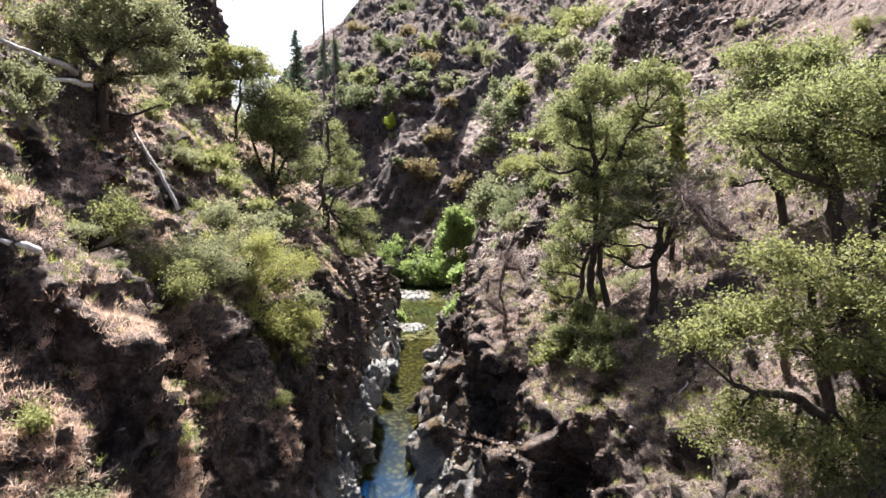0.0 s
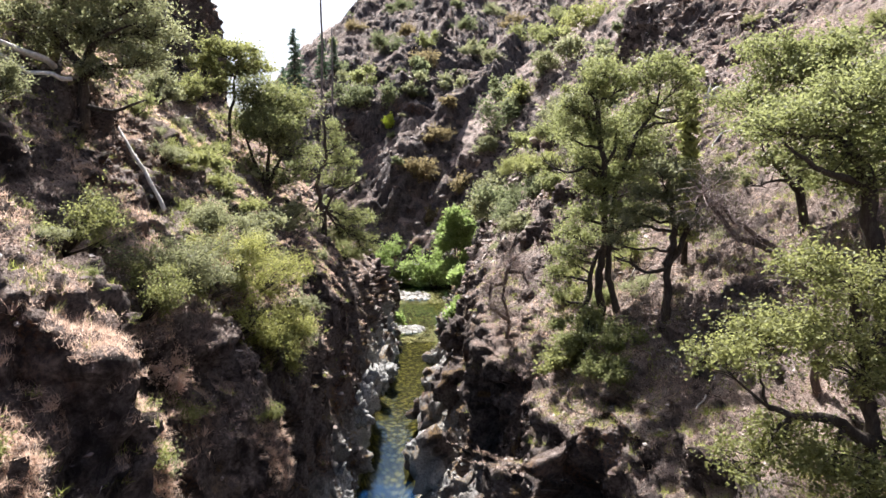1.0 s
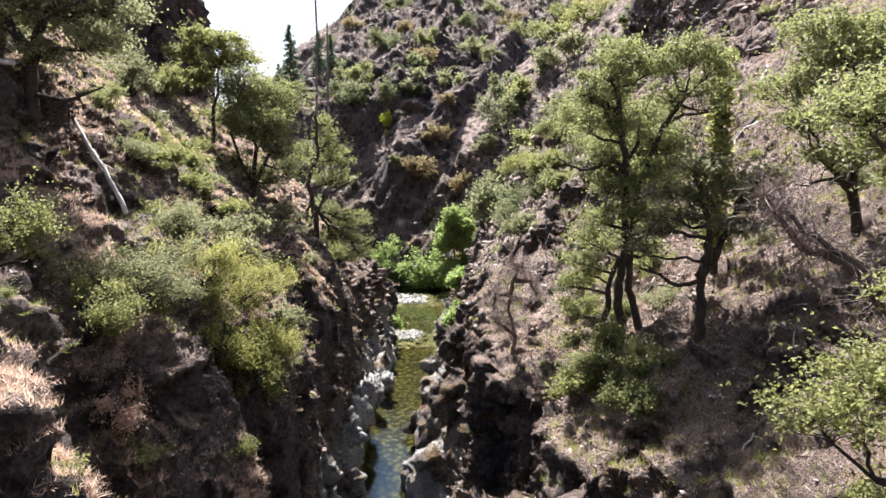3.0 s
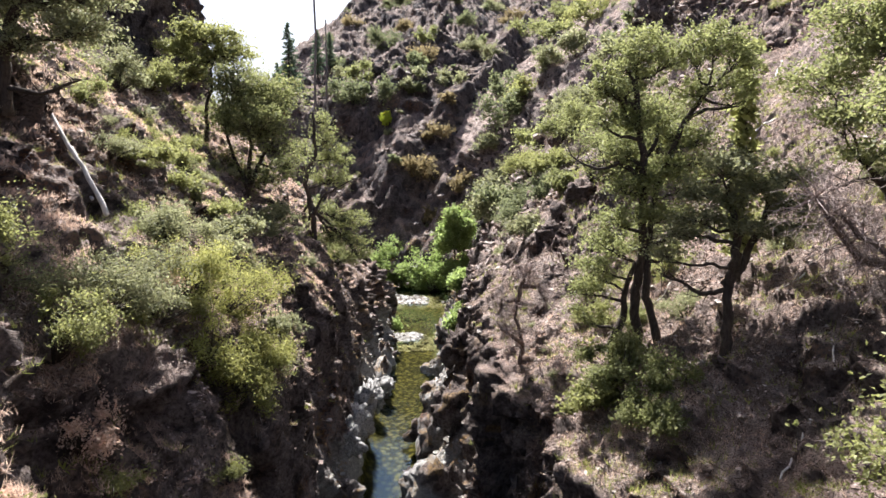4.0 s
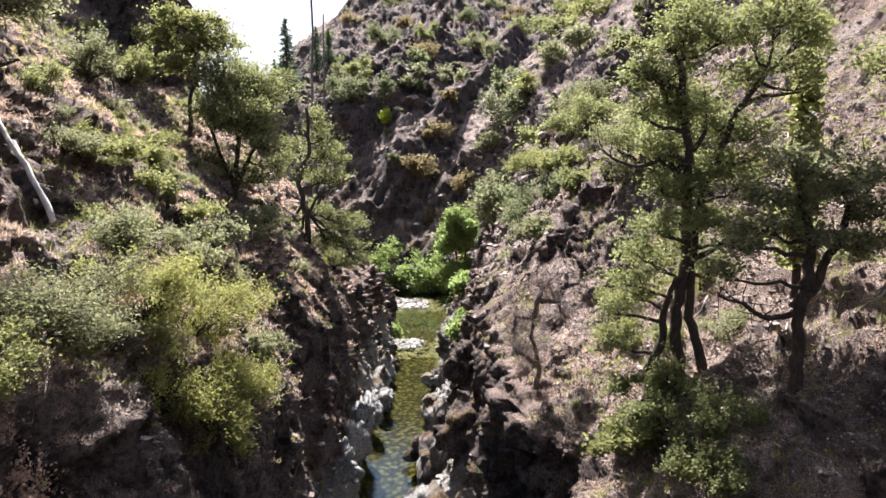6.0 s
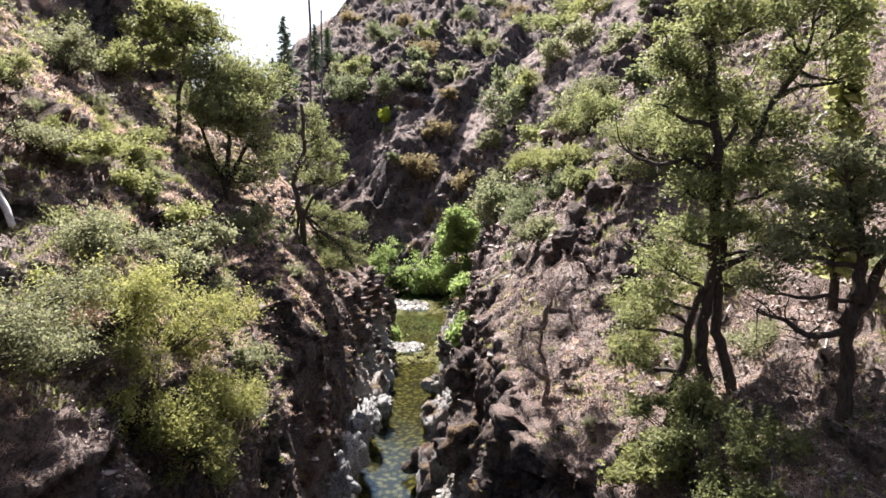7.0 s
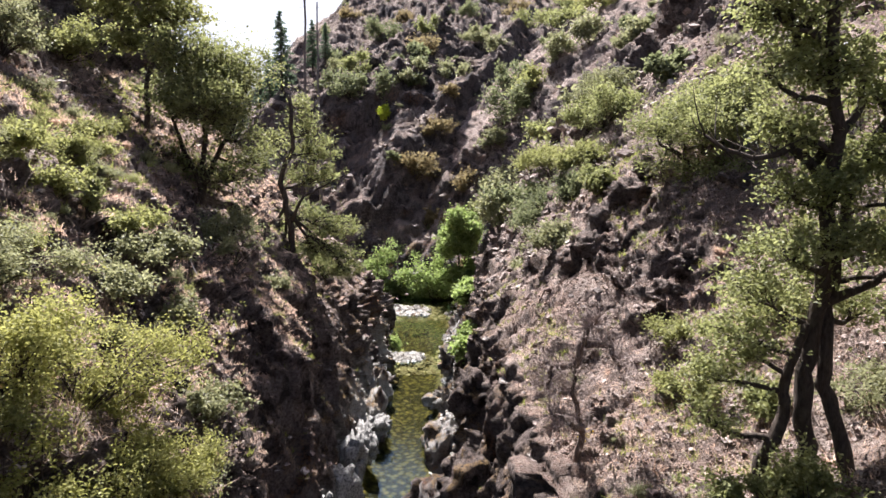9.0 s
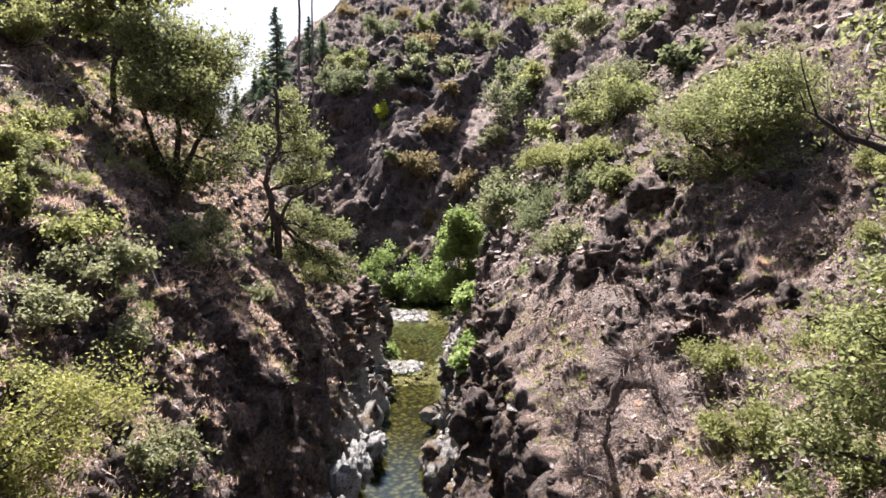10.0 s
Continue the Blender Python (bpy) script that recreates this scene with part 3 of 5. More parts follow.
# share of the painted sky blue laid over the clear water
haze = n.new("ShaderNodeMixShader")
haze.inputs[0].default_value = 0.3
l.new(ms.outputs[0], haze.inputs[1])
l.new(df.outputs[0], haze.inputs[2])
l.new(haze.outputs[0], sky_tint.inputs[2])
l.new(sky_tint.outputs[0], n["Material Output"].inputs["Surface"])
wv = maths(n, l, "ADD", noise_node(n, l, geo.outputs["Position"], 1.6, 3), maths(n, l, "MULTIPLY", noise_node(n, l, geo.outputs["Position"], 7.0, 2), 0.25))
k = n.new("ShaderNodeBump")
k.inputs["Strength"].default_value, k.inputs["Distance"].default_value = 0.22, 0.10
l.new(wv, k.inputs["Height"])
l.new(k.outputs["Normal"], gl.inputs["Normal"])
l.new(k.outputs["Normal"], fr.inputs["Normal"])
wy = np.arange(-28, 146, 1.0)
a1, _ = section(LEFT, wy)
a2, _ = section(RIGHT, wy)
s = np.linspace(0, 1, 9)
wx = (a1[:, :1] - 1.2) * (1 - s) + (a2[:, :1] + 1.2) * s
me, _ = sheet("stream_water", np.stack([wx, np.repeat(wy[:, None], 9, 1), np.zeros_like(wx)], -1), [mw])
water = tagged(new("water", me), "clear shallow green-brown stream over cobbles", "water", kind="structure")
water.visible_shadow = False


# ---------------------------------------------------------------- plants
def foliage(pads, leaves, size, rng, clump=0.33, flat=0.5, drop=0.25):
    """Leaves in clumps on each pad; returns leaf centres and clump centres by pad."""
    out, tips = [], []
    vol = np.array([p[3] * p[3] * (0.4 + p[4]) for p in pads])
    for p, share in zip(pads, vol / vol.sum()):
        c, r, h = np.array(p[:3]), p[3], p[4]
        r, h = r * 1.25, h * 1.5
        kk = max(7, int(16 * (r / (clump + 0.2)) ** 1.5))
        d = in_ball(kk, rng)
        d[:, 2] = d[:, 2] * 0.75 + 0.2
        cc = c + d * (r, r, h)
        tips.append(cc)
        nn = max(14, int(1.85 * leaves * share / kk))
        for q in cc:
            m = int(nn * rng.uniform(1 - drop * 2, 1 + drop * 2))
            rad = clump * rng.uniform(0.5, 1.5)
            out.append(q + rng.normal(0, 0.5, (m, 3)) * (rad, rad, rad * 0.8))
            d = (q - c) / (np.linalg.norm(q - c) + 1e-6) + rng.normal(0, 0.5, 3)
            m = max(3, m // 4)
            out.append(q + d * rng.uniform(0, 1.6, m)[:, None] * clump * 1.3 + rng.normal(0, size * 0.5, (m, 3)))
    return np.vstack(out), tips


def shoots(root, tips, r0, rng, sides=3, amount=0.12):
    pcs = []
    for q in tips:
        ln = np.linalg.norm(q - root)
        pts = crooked(root, q, 4, amount, rng, 0.06)
        pcs.append(tube(pts, np.linspace(r0, 0.006, 4), sides))
    return pcs


def tree(name, base, label, stems, pads, leaves, size, leaf, seed, r=0.18, bare=(), bark=None, category="oak tree", group="", flat=0.25, clump=0.33, taper=0.42):
    """A tree at base. stems: lists of points of each trunk from the base; pads: foliage masses (x, y, z, radius, half height) from the base;
    bare: leafless limbs as lists of points."""
    rng = np.random.default_rng(seed)
    bark = bark or M_BARK
    ob = thing(name, base, label, category, group)
    joints = []
    for si, st in enumerate(stems):
        st = [np.array(p, float) for p in st]
        pts = [st[0]]
        for a, b in zip(st[:-1], st[1:]):
            pts.extend(crooked(a, b, 6, 0.07, rng)[1:])
        pts = np.array(pts)
        rr = np.linspace(1, taper, len(pts)) * r * (1 if si == 0 else 0.8)
        rr[0] *= 1.35
        v, q, t = tube(pts, rr, 9, 0.12, seed + si)
        part("trunk", mesh("trunk", v, [q, t], [bark], True), ob)
        joints.append((pts, rr))
    cl, tips = foliage(pads, leaves, size, rng, clump, flat)
    for p, tp in zip(pads, tips):
        c = np.array(p[:3])
        best = None
        for pts, rr in joints:
            k0 = len(pts) // 3
            d = np.linalg.norm(pts[k0:] - c, axis=1) + 0.6 * np.maximum(0, pts[k0:, 2] - c[2] + 0.3)
            i = int(np.argmin(d)) + k0
            if best is None or d.min() < best[0]:
                best = (d.min(), pts[i], rr[i])
        r1 = max(0.03, best[2] * 0.62)
        limb = crooked(best[1], c + (0, 0, -0.25 * p[4]), 8, 0.10, rng, -0.04)
        v, q, t = tube(limb, np.linspace(r1, r1 * 0.35, 8), 6, 0.1, seed)
        bough = part("limb", mesh("limb", v, [q, t], [bark], True), ob)
        pcs = []
        for q in tp[::2]:
            i = rng.integers(4, 8)
            pcs.append(tube(crooked(limb[i], q, 4, 0.12, rng, 0.05), np.linspace(r1 * 0.3, 0.008, 4), 3))
        v, q, t = join(pcs)
        part("twig_spray", mesh("twig_spray", v, [q, t], [bark], True), bough)
    for st in bare:
        pts = [np.array(st[0], float)]
        for a, b in zip(st[:-1], st[1:]):
            pts.extend(crooked(a, b, 5, 0.08, rng)[1:])
        pts = np.array(pts)
        pcs = [tube(pts, np.linspace(r * 0.5, 0.025, len(pts)), 6, 0.1, seed)]
        for i in range(3, len(pts)):
            for _ in range(2):
                e = pts[i] + rng.normal(0, 0.35, 3) + (0, 0, 0.15)
                pcs.append(tube(crooked(pts[i], e, 4, 0.15, rng), np.linspace(0.02, 0.006, 4), 3))
        v, q, t = join(pcs)
        part("limb", mesh("limb", v, [q, t], [bark], True), ob)
    v, q = leaf_quads(cl, size, rng, flat)
    part("crown", mesh("crown", v, [q], [leaf], False), ob)
    return ob


def auto_pads(n, cx, cy, cz, rx, rz, rng, pr=0.45):
    """n foliage masses spread over an ellipsoid crown."""
    d = in_ball(n, rng)
    d[:, 2] = np.where(rng.uniform(0, 1, n) < 0.75, np.abs(d[:, 2]), d[:, 2])
    return [(cx + q[0] * rx * 0.8, cy + q[1] * rx * 0.8, cz + q[2] * rz * 0.8, rx * pr * rng.uniform(0.7, 1.2), rz * pr * 0.7 * rng.uniform(0.7, 1.2)) for q in d]


def bush(name, base, label, rx, h, leaves, size, leaf, seed, category="shrub", group="", clump=0.22, wood=None, lean=(0, 0), shoots_most=60):
    """A shrub: many stems from the root and clumps of leaves."""
    rng = np.random.default_rng(seed)
    ob = thing(name, base, label, category, group)
    nl = rng.integers(6, 11)
    lobes = np.stack([rng.uniform(-0.85, 0.85, nl) * rx + lean[0] * h, rng.uniform(-0.85, 0.85, nl) * rx + lean[1] * h, h * rng.uniform(0.15, 0.8, nl)], 1)
    lobes[:, 2] *= 1 - 0.45 * np.hypot(lobes[:, 0] - lean[0] * h, lobes[:, 1] - lean[1] * h) / (1.2 * rx)
    lr = rng.uniform(0.2, 0.5, nl)
    kk = max(16, int(44 * rx ** 1.4))
    pick = rng.integers(0, nl, kk)
    tips = lobes[pick] + rng.normal(0, 0.55, (kk, 3)) * lr[pick][:, None] * (rx, rx, h * 0.5)
    tips[:, 2] = np.maximum(tips[:, 2], 0.08)
    root = np.array((0, 0, -0.15))
    v, q, t = join(shoots(root, tips[:shoots_most], 0.028, rng))
    part("branchwork", mesh("branchwork", v, [q, t], [wood or M_BARK], True), ob)
    out = []
    for c in tips:
        m = int(1.3 * leaves / kk * rng.uniform(0.3, 1.7))
        rad = clump * (0.7 + 0.5 * rx) * rng.uniform(0.6, 1.5)
        out.append(c + rng.normal(0, 0.5, (m, 3)) * (rad, rad, rad * 0.8))
        # a sprig past the outline
        d = c - root
        d = d / (np.linalg.norm(d) + 1e-6) + rng.normal(0, 0.45, 3)
        m = max(4, int(0.25 * leaves / kk))
        out.append(c + d * rng.uniform(0, 0.9, m)[:, None] * (0.3 + 0.25 * rx) + rng.normal(0, 0.05 + size * 0.4, (m, 3)))
    v, q = leaf_quads(np.vstack(out), size, rng, 0.2)
    part("crown", mesh("crown", v, [q], [leaf], False), ob)
    return ob


def conifer(name, base, label, h, rad, seed, group="", dense=1.0, leaf=None):
    """A narrow conifer: a straight trunk, whorls of drooping boughs and needles."""
    rng = np.random.default_rng(seed)
    ob = thing(name, base, label, "conifer", group)
    pts = np.array([(0, 0, -0.5), (0.05, 0, h * 0.5), (0, 0.05, h)])
    v, q, t = tube(pts, [h * 0.016, h * 0.010, 0.02], 7)
    part("trunk", mesh("trunk", v, [q, t], [M_BARK], True), ob)
    pcs, lv = [], []
    for z in np.arange(h * 0.16, h * 0.985, h * 0.03):
        s = rad * (1 - z / h) ** 0.8 + 0.12
        for _ in range(6):
            a = rng.uniform(0, 6.283)
            ln = s * rng.uniform(0.5, 1.1)
            e = np.array((math.cos(a) * ln, math.sin(a) * ln, z - 0.18 * ln + rng.uniform(-0.2, 0.2)))
            pcs.append(tube([(0, 0, z), e * 0.5 + np.array((0, 0, z * 0.5 + 0.05 * ln)), e], [0.05, 0.03, 0.01], 3))
            m = int(26 * dense * (0.3 + ln))
            u = rng.uniform(0.15, 1, m)[:, None]
            lv.append(np.array((0, 0, z)) * (1 - u) + e * u + rng.normal(0, 0.16, (m, 3)) * (1, 1, 0.6))
    v, q, t = join(pcs)
    part("branchwork", mesh("branchwork", v, [q, t], [M_BARK], True), ob)
    v, q = leaf_quads(np.vstack(lv), 0.2, rng, 0.2, 2.0)
    part("crown", mesh("crown", v, [q], [leaf or M_PINE], False), ob)
    return ob


def snag(name, base, label, h, seed, lean=(0, 0)):
    """A dead standing pole with broken stubs."""
    rng = np.random.default_rng(seed)
    ob = thing(name, base, label, "dead tree")
    pts = crooked((0, 0, -0.5), (lean[0], lean[1], h), 9, 0.012, rng)
    v, q, t = tube(pts, np.linspace(0.27, 0.1, 9), 7, 0.1, seed)
    part("trunk", mesh("trunk", v, [q, t], [M_SNAG], True), ob)
    for z in np.arange(h * 0.35, h, h * 0.045):
        a = rng.uniform(0, 6.28)
        ln = rng.uniform(0.3, 1.4)
        p0 = np.array((lean[0] * z / h, lean[1] * z / h, z))
        v, q, t = tube([p0, p0 + np.array((math.cos(a) * ln, math.sin(a) * ln, -0.2 * ln))], [0.05, 0.015], 4)
        part("stub", mesh("stub", v, [q, t], [M_SNAG], True), ob)
    return ob


def dead_shrub(name, base, label, limbs, twigs, spread, seed, wood, category="dead tree", r=0.09, limb_wood=None):
    """A leafless tree: crooked limbs and a haze of fine twigs."""
    rng = np.random.default_rng(seed)
    ob = thing(name, base, label, category)
    for st in limbs:
        pts = [np.array(st[0], float)]
        for a, b in zip(st[:-1], st[1:]):
            pts.extend(crooked(a, b, 5, 0.1, rng)[1:])
        pts = np.array(pts)
        v, q, t = tube(pts, np.linspace(r, r * 0.3, len(pts)), 7, 0.14, seed)
        part("limb", mesh("limb", v, [q, t], [limb_wood or wood], True), ob)
        pcs = []
        for _ in range(twigs):
            i = rng.integers(len(pts) // 3, len(pts))
            d = rng.normal(0, 1, 3) + (0, 0, 0.35)
            e = pts[i] + d / np.linalg.norm(d) * spread * rng.uniform(0.4, 1)
            c = crooked(pts[i], e, 5, 0.16, rng, 0.05)
            pcs.append(tube(c, np.linspace(0.012, 0.004, 5), 3))
            for _ in range(2):
                k2 = rng.integers(2, 5)
                f = c[k2] + rng.normal(0, 0.3, 3) * spread * 0.5 - (0, 0, 0.1 * spread)
                pcs.append(tube(crooked(c[k2], f, 4, 0.16, rng), np.linspace(0.006, 0.003, 4), 3))
        v, q, t = join(pcs)
        part("branchwork", mesh("branchwork", v, [q, t], [wood], False), ob)
    return ob


def log(name, points, r, label, seed, forks=()):
    """A fallen, bleached trunk lying on the slope."""
    rng = np.random.default_rng(seed)
    base = np.array(points[-1], float)
    ob = thing(name, tuple(base), label, "log")
    for i, st in enumerate((points, *forks)):
        pts = [np.array(st[0], float)]
        for a, b in zip(st[:-1], st[1:]):
            pts.extend(crooked(a, b, 5, 0.10, rng)[1:])
        pts = np.array(pts) - base
        v, q, t = tube(pts, np.linspace(0.55, 1, len(pts)) * (r if i == 0 else r * 0.7), 8, 0.22, seed + i)
        part("trunk" if i == 0 else "limb", mesh("trunk", v, [q, t], [M_DEAD], True), ob)
    return ob


def on(x, y, sink=0.1):
    """On the ground, taken as the middle of three places so that a cleft does not swallow a root."""
    z = sorted(floor_at(x + d, y) for d in (-0.35, 0, 0.35))
    return (x, y, z[1] - sink)


# ---------------------------------------------------------------- near side, beside the stream's right bank
OAK = "live oak with dark forked trunks and layered olive-green crown"
tree("oak_tree", on(6.4, 25.9), OAK,
     [[(0, 0, -0.3), (0.1, 0, 1.0), (-0.05, 0, 2.2), (0.15, 0.1, 3.6), (0.0, -0.2, 5.6), (-0.3, -0.7, 7.4), (-0.6, -0.9, 9.2)], [(0.75, -0.5, -0.5), (0.65, -0.3, 0.8), (0.3, 0, 2.2), (0.35, 0.15, 3.8), (0.5, -0.1, 6.0), (1.0, -0.5, 7.6), (1.8, -0.7, 9.0)], [(-0.75, 0, -0.3), (-0.8, 0, 0.7), (-0.45, 0, 1.5), (-0.4, 0, 2.4), (-0.1, 0, 3.4)]],
     [(-0.85, -0.9, 9.6, 0.75, 0.4), (-0.4, -1, 10.2, 0.75, 0.4), (0.32, -0.8, 9.7, 0.6, 0.35), (-1.48, -0.8, 8.9, 0.55, 0.3), (-0.85, -0.6, 8.8, 0.7, 0.35), (-1.57, -0.9, 7.9, 0.45, 0.25), (-0.58, -0.7, 7.9, 0.6, 0.3), (-0.31, -0.2, 8.2, 0.7, 0.4), (-0.94, -0.3, 7.1, 0.55, 0.3), (-0.58, -0.2, 6.9, 0.6, 0.35),
      (1.13, -0.7, 10, 0.7, 0.35), (1.94, -0.9, 10.4, 0.75, 0.35), (2.66, -0.9, 9.9, 0.6, 0.35), (2.39, -0.6, 9.2, 0.6, 0.3), (1.4, -0.5, 8.9, 0.6, 0.35), (2.75, -0.8, 8.6, 0.4, 0.25), (0.86, -0.2, 7.6, 0.7, 0.4), (1.58, -0.5, 7.3, 0.5, 0.3),
      (0.5, -0.4, 6.3, 0.6, 0.35), (-0.04, -0.3, 5.9, 0.6, 0.4), (0.95, -0.2, 6.5, 0.6, 0.35), (1.49, -0.2, 6, 0.5, 0.3), (-0.76, -0.4, 5.9, 0.5, 0.3), (1.67, -0.7, 6.7, 0.4, 0.25),
      (-0.9, -0.6, 4.8, 0.6, 0.3), (0, -0.7, 5, 0.65, 0.3), (0.9, -0.5, 5, 0.6, 0.3), (1.7, -0.2, 4.6, 0.5, 0.25), (-1.5, -0.4, 4.2, 0.5, 0.25), (0.5, 0.7, 4.2, 0.6, 0.35), (-0.7, 0.4, 3.8, 0.6, 0.3), (-1.6, -0.3, 3.3, 0.5, 0.3), (-1.9, 0.1, 2.4, 0.45, 0.35), (-1.1, 0.3, 2.8, 0.5, 0.3), (-1.8, 0, 1.5, 0.4, 0.35), (1.2, 0.5, 3.6, 0.5, 0.3)],
     21000, 0.058, M_OAK, 11, r=0.2, taper=0.45, clump=0.27,
     bare=[[(-0.1, -0.1, 6.2), (-0.9, -0.5, 6.7), (-1.6, -0.6, 6.5), (-2.4, -0.5, 6.9)], [(-0.5, 0, 8.0), (-1.0, -0.5, 8.9), (-1.9, -0.6, 9.1)], [(1.2, 0.1, 7.9), (1.9, -0.4, 8.4), (2.9, -0.5, 8.5)], [(0.2, 0, 3.8), (1.0, -0.5, 4.5), (1.8, -0.6, 4.4)], [(-0.2, -0.1, 6.4), (0.3, -0.5, 7.4), (0.2, -0.6, 8.6)]])
tree("oak_tree", on(7.9, 22.6), "small live oak with low forked trunk and thin grey-olive crown",
     [[(0, 0, -0.3), (0.05, 0, 0.9), (-0.05, 0, 2.1), (0.1, 0, 2.6)], [(-0.05, 0, 2.0), (0.4, 0.1, 2.5), (0.9, 0.1, 3.6), (1.1, 0.2, 4.4)], [(0.1, 0, 2.5), (0.2, 0.1, 3.6), (-0.1, 0.1, 4.6)]],
     [(-1.5, 0, 3.4, 0.5, 0.22), (-0.8, 0.2, 3.8, 0.6, 0.25), (0.0, 0.2, 4.4, 0.6, 0.3), (0.8, 0.1, 4.8, 0.65, 0.3), (-0.4, -0.2, 5.2, 0.5, 0.28), (1.5, -0.1, 4.2, 0.55, 0.28), (1.2, -0.2, 3.5, 0.5, 0.22), (0.3, 0.3, 5.4, 0.5, 0.25), (1.8, 0.2, 5.0, 0.45, 0.25), (-0.9, 0.3, 4.6, 0.45, 0.25), (0.3, -0.3, 3.6, 0.5, 0.22), (-1.9, 0.1, 2.9, 0.35, 0.18), (2.1, 0, 3.7, 0.35, 0.2)],
     6800, 0.06, M_GREY, 12, r=0.17, taper=0.5, clump=0.24, bare=[[(-0.05, 0, 1.9), (-0.7, 0.0, 1.75), (-1.3, 0, 2.1), (-1.9, 0, 2.3)]])
tree("oak_tree", on(11.0, 16.3), "large dark live oak leaning over the slope",
     [[(0, 0, -0.4), (-0.2, 0.1, 2.4), (-0.6, 0.2, 4.4), (-1.2, 0.2, 5.2)], [(0.2, 0, 2.0), (1.0, 0.2, 4.2), (1.5, 0.2, 5.4)]],
     [(-3.0, 0, 5.4, 0.8, 0.35), (-2.0, 0.3, 5.7, 1.0, 0.45), (-0.8, 0, 6.3, 1.1, 0.5), (0.6, 0.2, 6.6, 1.1, 0.5), (1.6, 0, 6.2, 1.1, 0.5), (-1.6, 0.4, 4.8, 0.9, 0.4), (0.2, -0.2, 5.4, 1.1, 0.5), (-0.6, 0.5, 4.2, 1.0, 0.5), (1.2, 0.2, 4.6, 1.0, 0.5), (1.6, -0.3, 3.0, 0.9, 0.5)],
     13000, 0.062, M_OAK, 13, r=0.24, taper=0.55, bare=[[(-0.5, 0.1, 4.0), (-1.8, -0.4, 4.3), (-3.0, -0.5, 5.0)], [(0.4, 0, 2.6), (1.2, -0.5, 3.4), (2.0, -0.6, 3.3)]])
dead_shrub("dead_tree", on(9.2, 16.2), "leafless grey tree with fine tangled twigs",
           [[(0.4, 0.1, -0.2), (0.0, 0.1, 2.6), (-1.6, 0, 4.2), (-2.4, 0.1, 4.9)], [(-1.0, 0, 3.7), (-1.9, 0.3, 4.1), (-2.8, 0.2, 5.2)]], 150, 1.2, 14, M_TWIG, r=0.12, limb_wood=M_DRY)
tree("oak_tree", on(8.3, 12.6), "bright-leaved oak growing low over the slope",
     [[(0, 0, -0.4), (0.0, 0.1, 1.6), (-0.3, 0.1, 3.0), (-0.5, 0.2, 4.2)], [(0, 0, 1.2), (-1.2, -0.2, 1.8), (-2.2, -0.2, 2.0)]],
     [(-3.0, -0.2, 2.9, 0.6, 0.3), (-2.2, 0, 3.3, 0.8, 0.35), (-1.3, 0, 3.4, 0.8, 0.35), (-2.0, -0.2, 1.3, 0.7, 0.4), (-2.6, -0.2, 0.8, 0.5, 0.4), (-1.4, 0, 4.6, 0.6, 0.3), (-0.5, 0.1, 4.2, 0.7, 0.4), (0.3, 0, 3.6, 0.8, 0.4), (0.7, -0.2, 2.6, 0.8, 0.4), (-0.5, -0.2, 2.6, 0.7, 0.35),
      (-1.1, -0.4, 0.9, 0.8, 0.35), (0.5, -0.3, 1.0, 0.7, 0.4), (-0.2, -0.6, 0.3, 0.7, 0.35), (0.9, 0.3, 4.6, 0.6, 0.3)],
     13500, 0.05, M_LIGHT, 15, r=0.16, clump=0.24)
tree("oak_tree", on(13.0, 23.2), "open olive-green oak on the upper slope",
     [[(0, 0, -0.4), (-0.3, 0, 1.6), (0.1, 0, 3.4), (0.3, 0, 4.6)], [(-0.2, 0, 1.2), (-1.3, 0, 2.2)]],
     [(-1.8, 0, 3.3, 0.8, 0.35), (-2.3, 0.2, 4.4, 0.9, 0.4), (-0.9, 0, 5.2, 1.1, 0.5), (0.5, 0, 5.8, 1.1, 0.5), (1.5, 0.1, 5.0, 0.9, 0.5), (0.3, 0.3, 4.2, 0.9, 0.4), (-1.0, -0.3, 2.2, 0.8, 0.3), (1.2, 0.2, 6.3, 0.9, 0.4), (-1.4, 0.3, 6.2, 0.9, 0.4)],
     9000, 0.075, M_OAK, 16, r=0.17, bare=[[(-0.2, 0, 1.4), (-1.2, -0.4, 1.6), (-2.2, -0.5, 1.4)], [(0.1, 0, 3.2), (0.9, -0.5, 4.2), (1.5, -0.5, 5.2)]])
tree("oak_tree", on(14.2, 18.4), "olive-green oak on the upper slope",
     [[(0, 0, -0.4), (-0.4, 0, 1.5), (-0.7, 0, 3.0)]],
     [(-1.8, 0, 2.4, 0.9, 0.4), (-0.9, 0, 3.6, 1.0, 0.5), (0.3, 0, 3.2, 1.1, 0.5), (-2.2, 0.2, 1.4, 0.7, 0.3), (0.6, -0.2, 1.8, 0.9, 0.5)], 5000, 0.09, M_OAK, 17, r=0.16)
conifer("young_conifer", on(9.9, 26.2), "slender pale green young conifer", 8.2, 0.5, 18, dense=0.35, leaf=M_LIGHT)
bush("shrub", on(5.5, 24.3), "dense dark green shrub below the oaks", 1.15, 1.7, 9000, 0.055, M_OAK, 21)
bush("shrub", on(6.7, 23.4), "dense dark green shrub below the oaks", 0.9, 1.1, 5500, 0.055, M_OAK, 22)
bush("shrub", on(5.9, 22.4), "dense dark green shrub below the oaks", 0.8, 1.0, 4500, 0.055, M_OAK, 20)
bush("shrub", on(4.9, 24.6), "yellow-green shrub under the oak", 0.7, 1.5, 2200, 0.08, M_LIGHT, 23)
bush("shrub", on(4.5, 25.4), "yellow-green shrub under the oak", 0.5, 0.9, 1200, 0.08, M_LIGHT, 24)
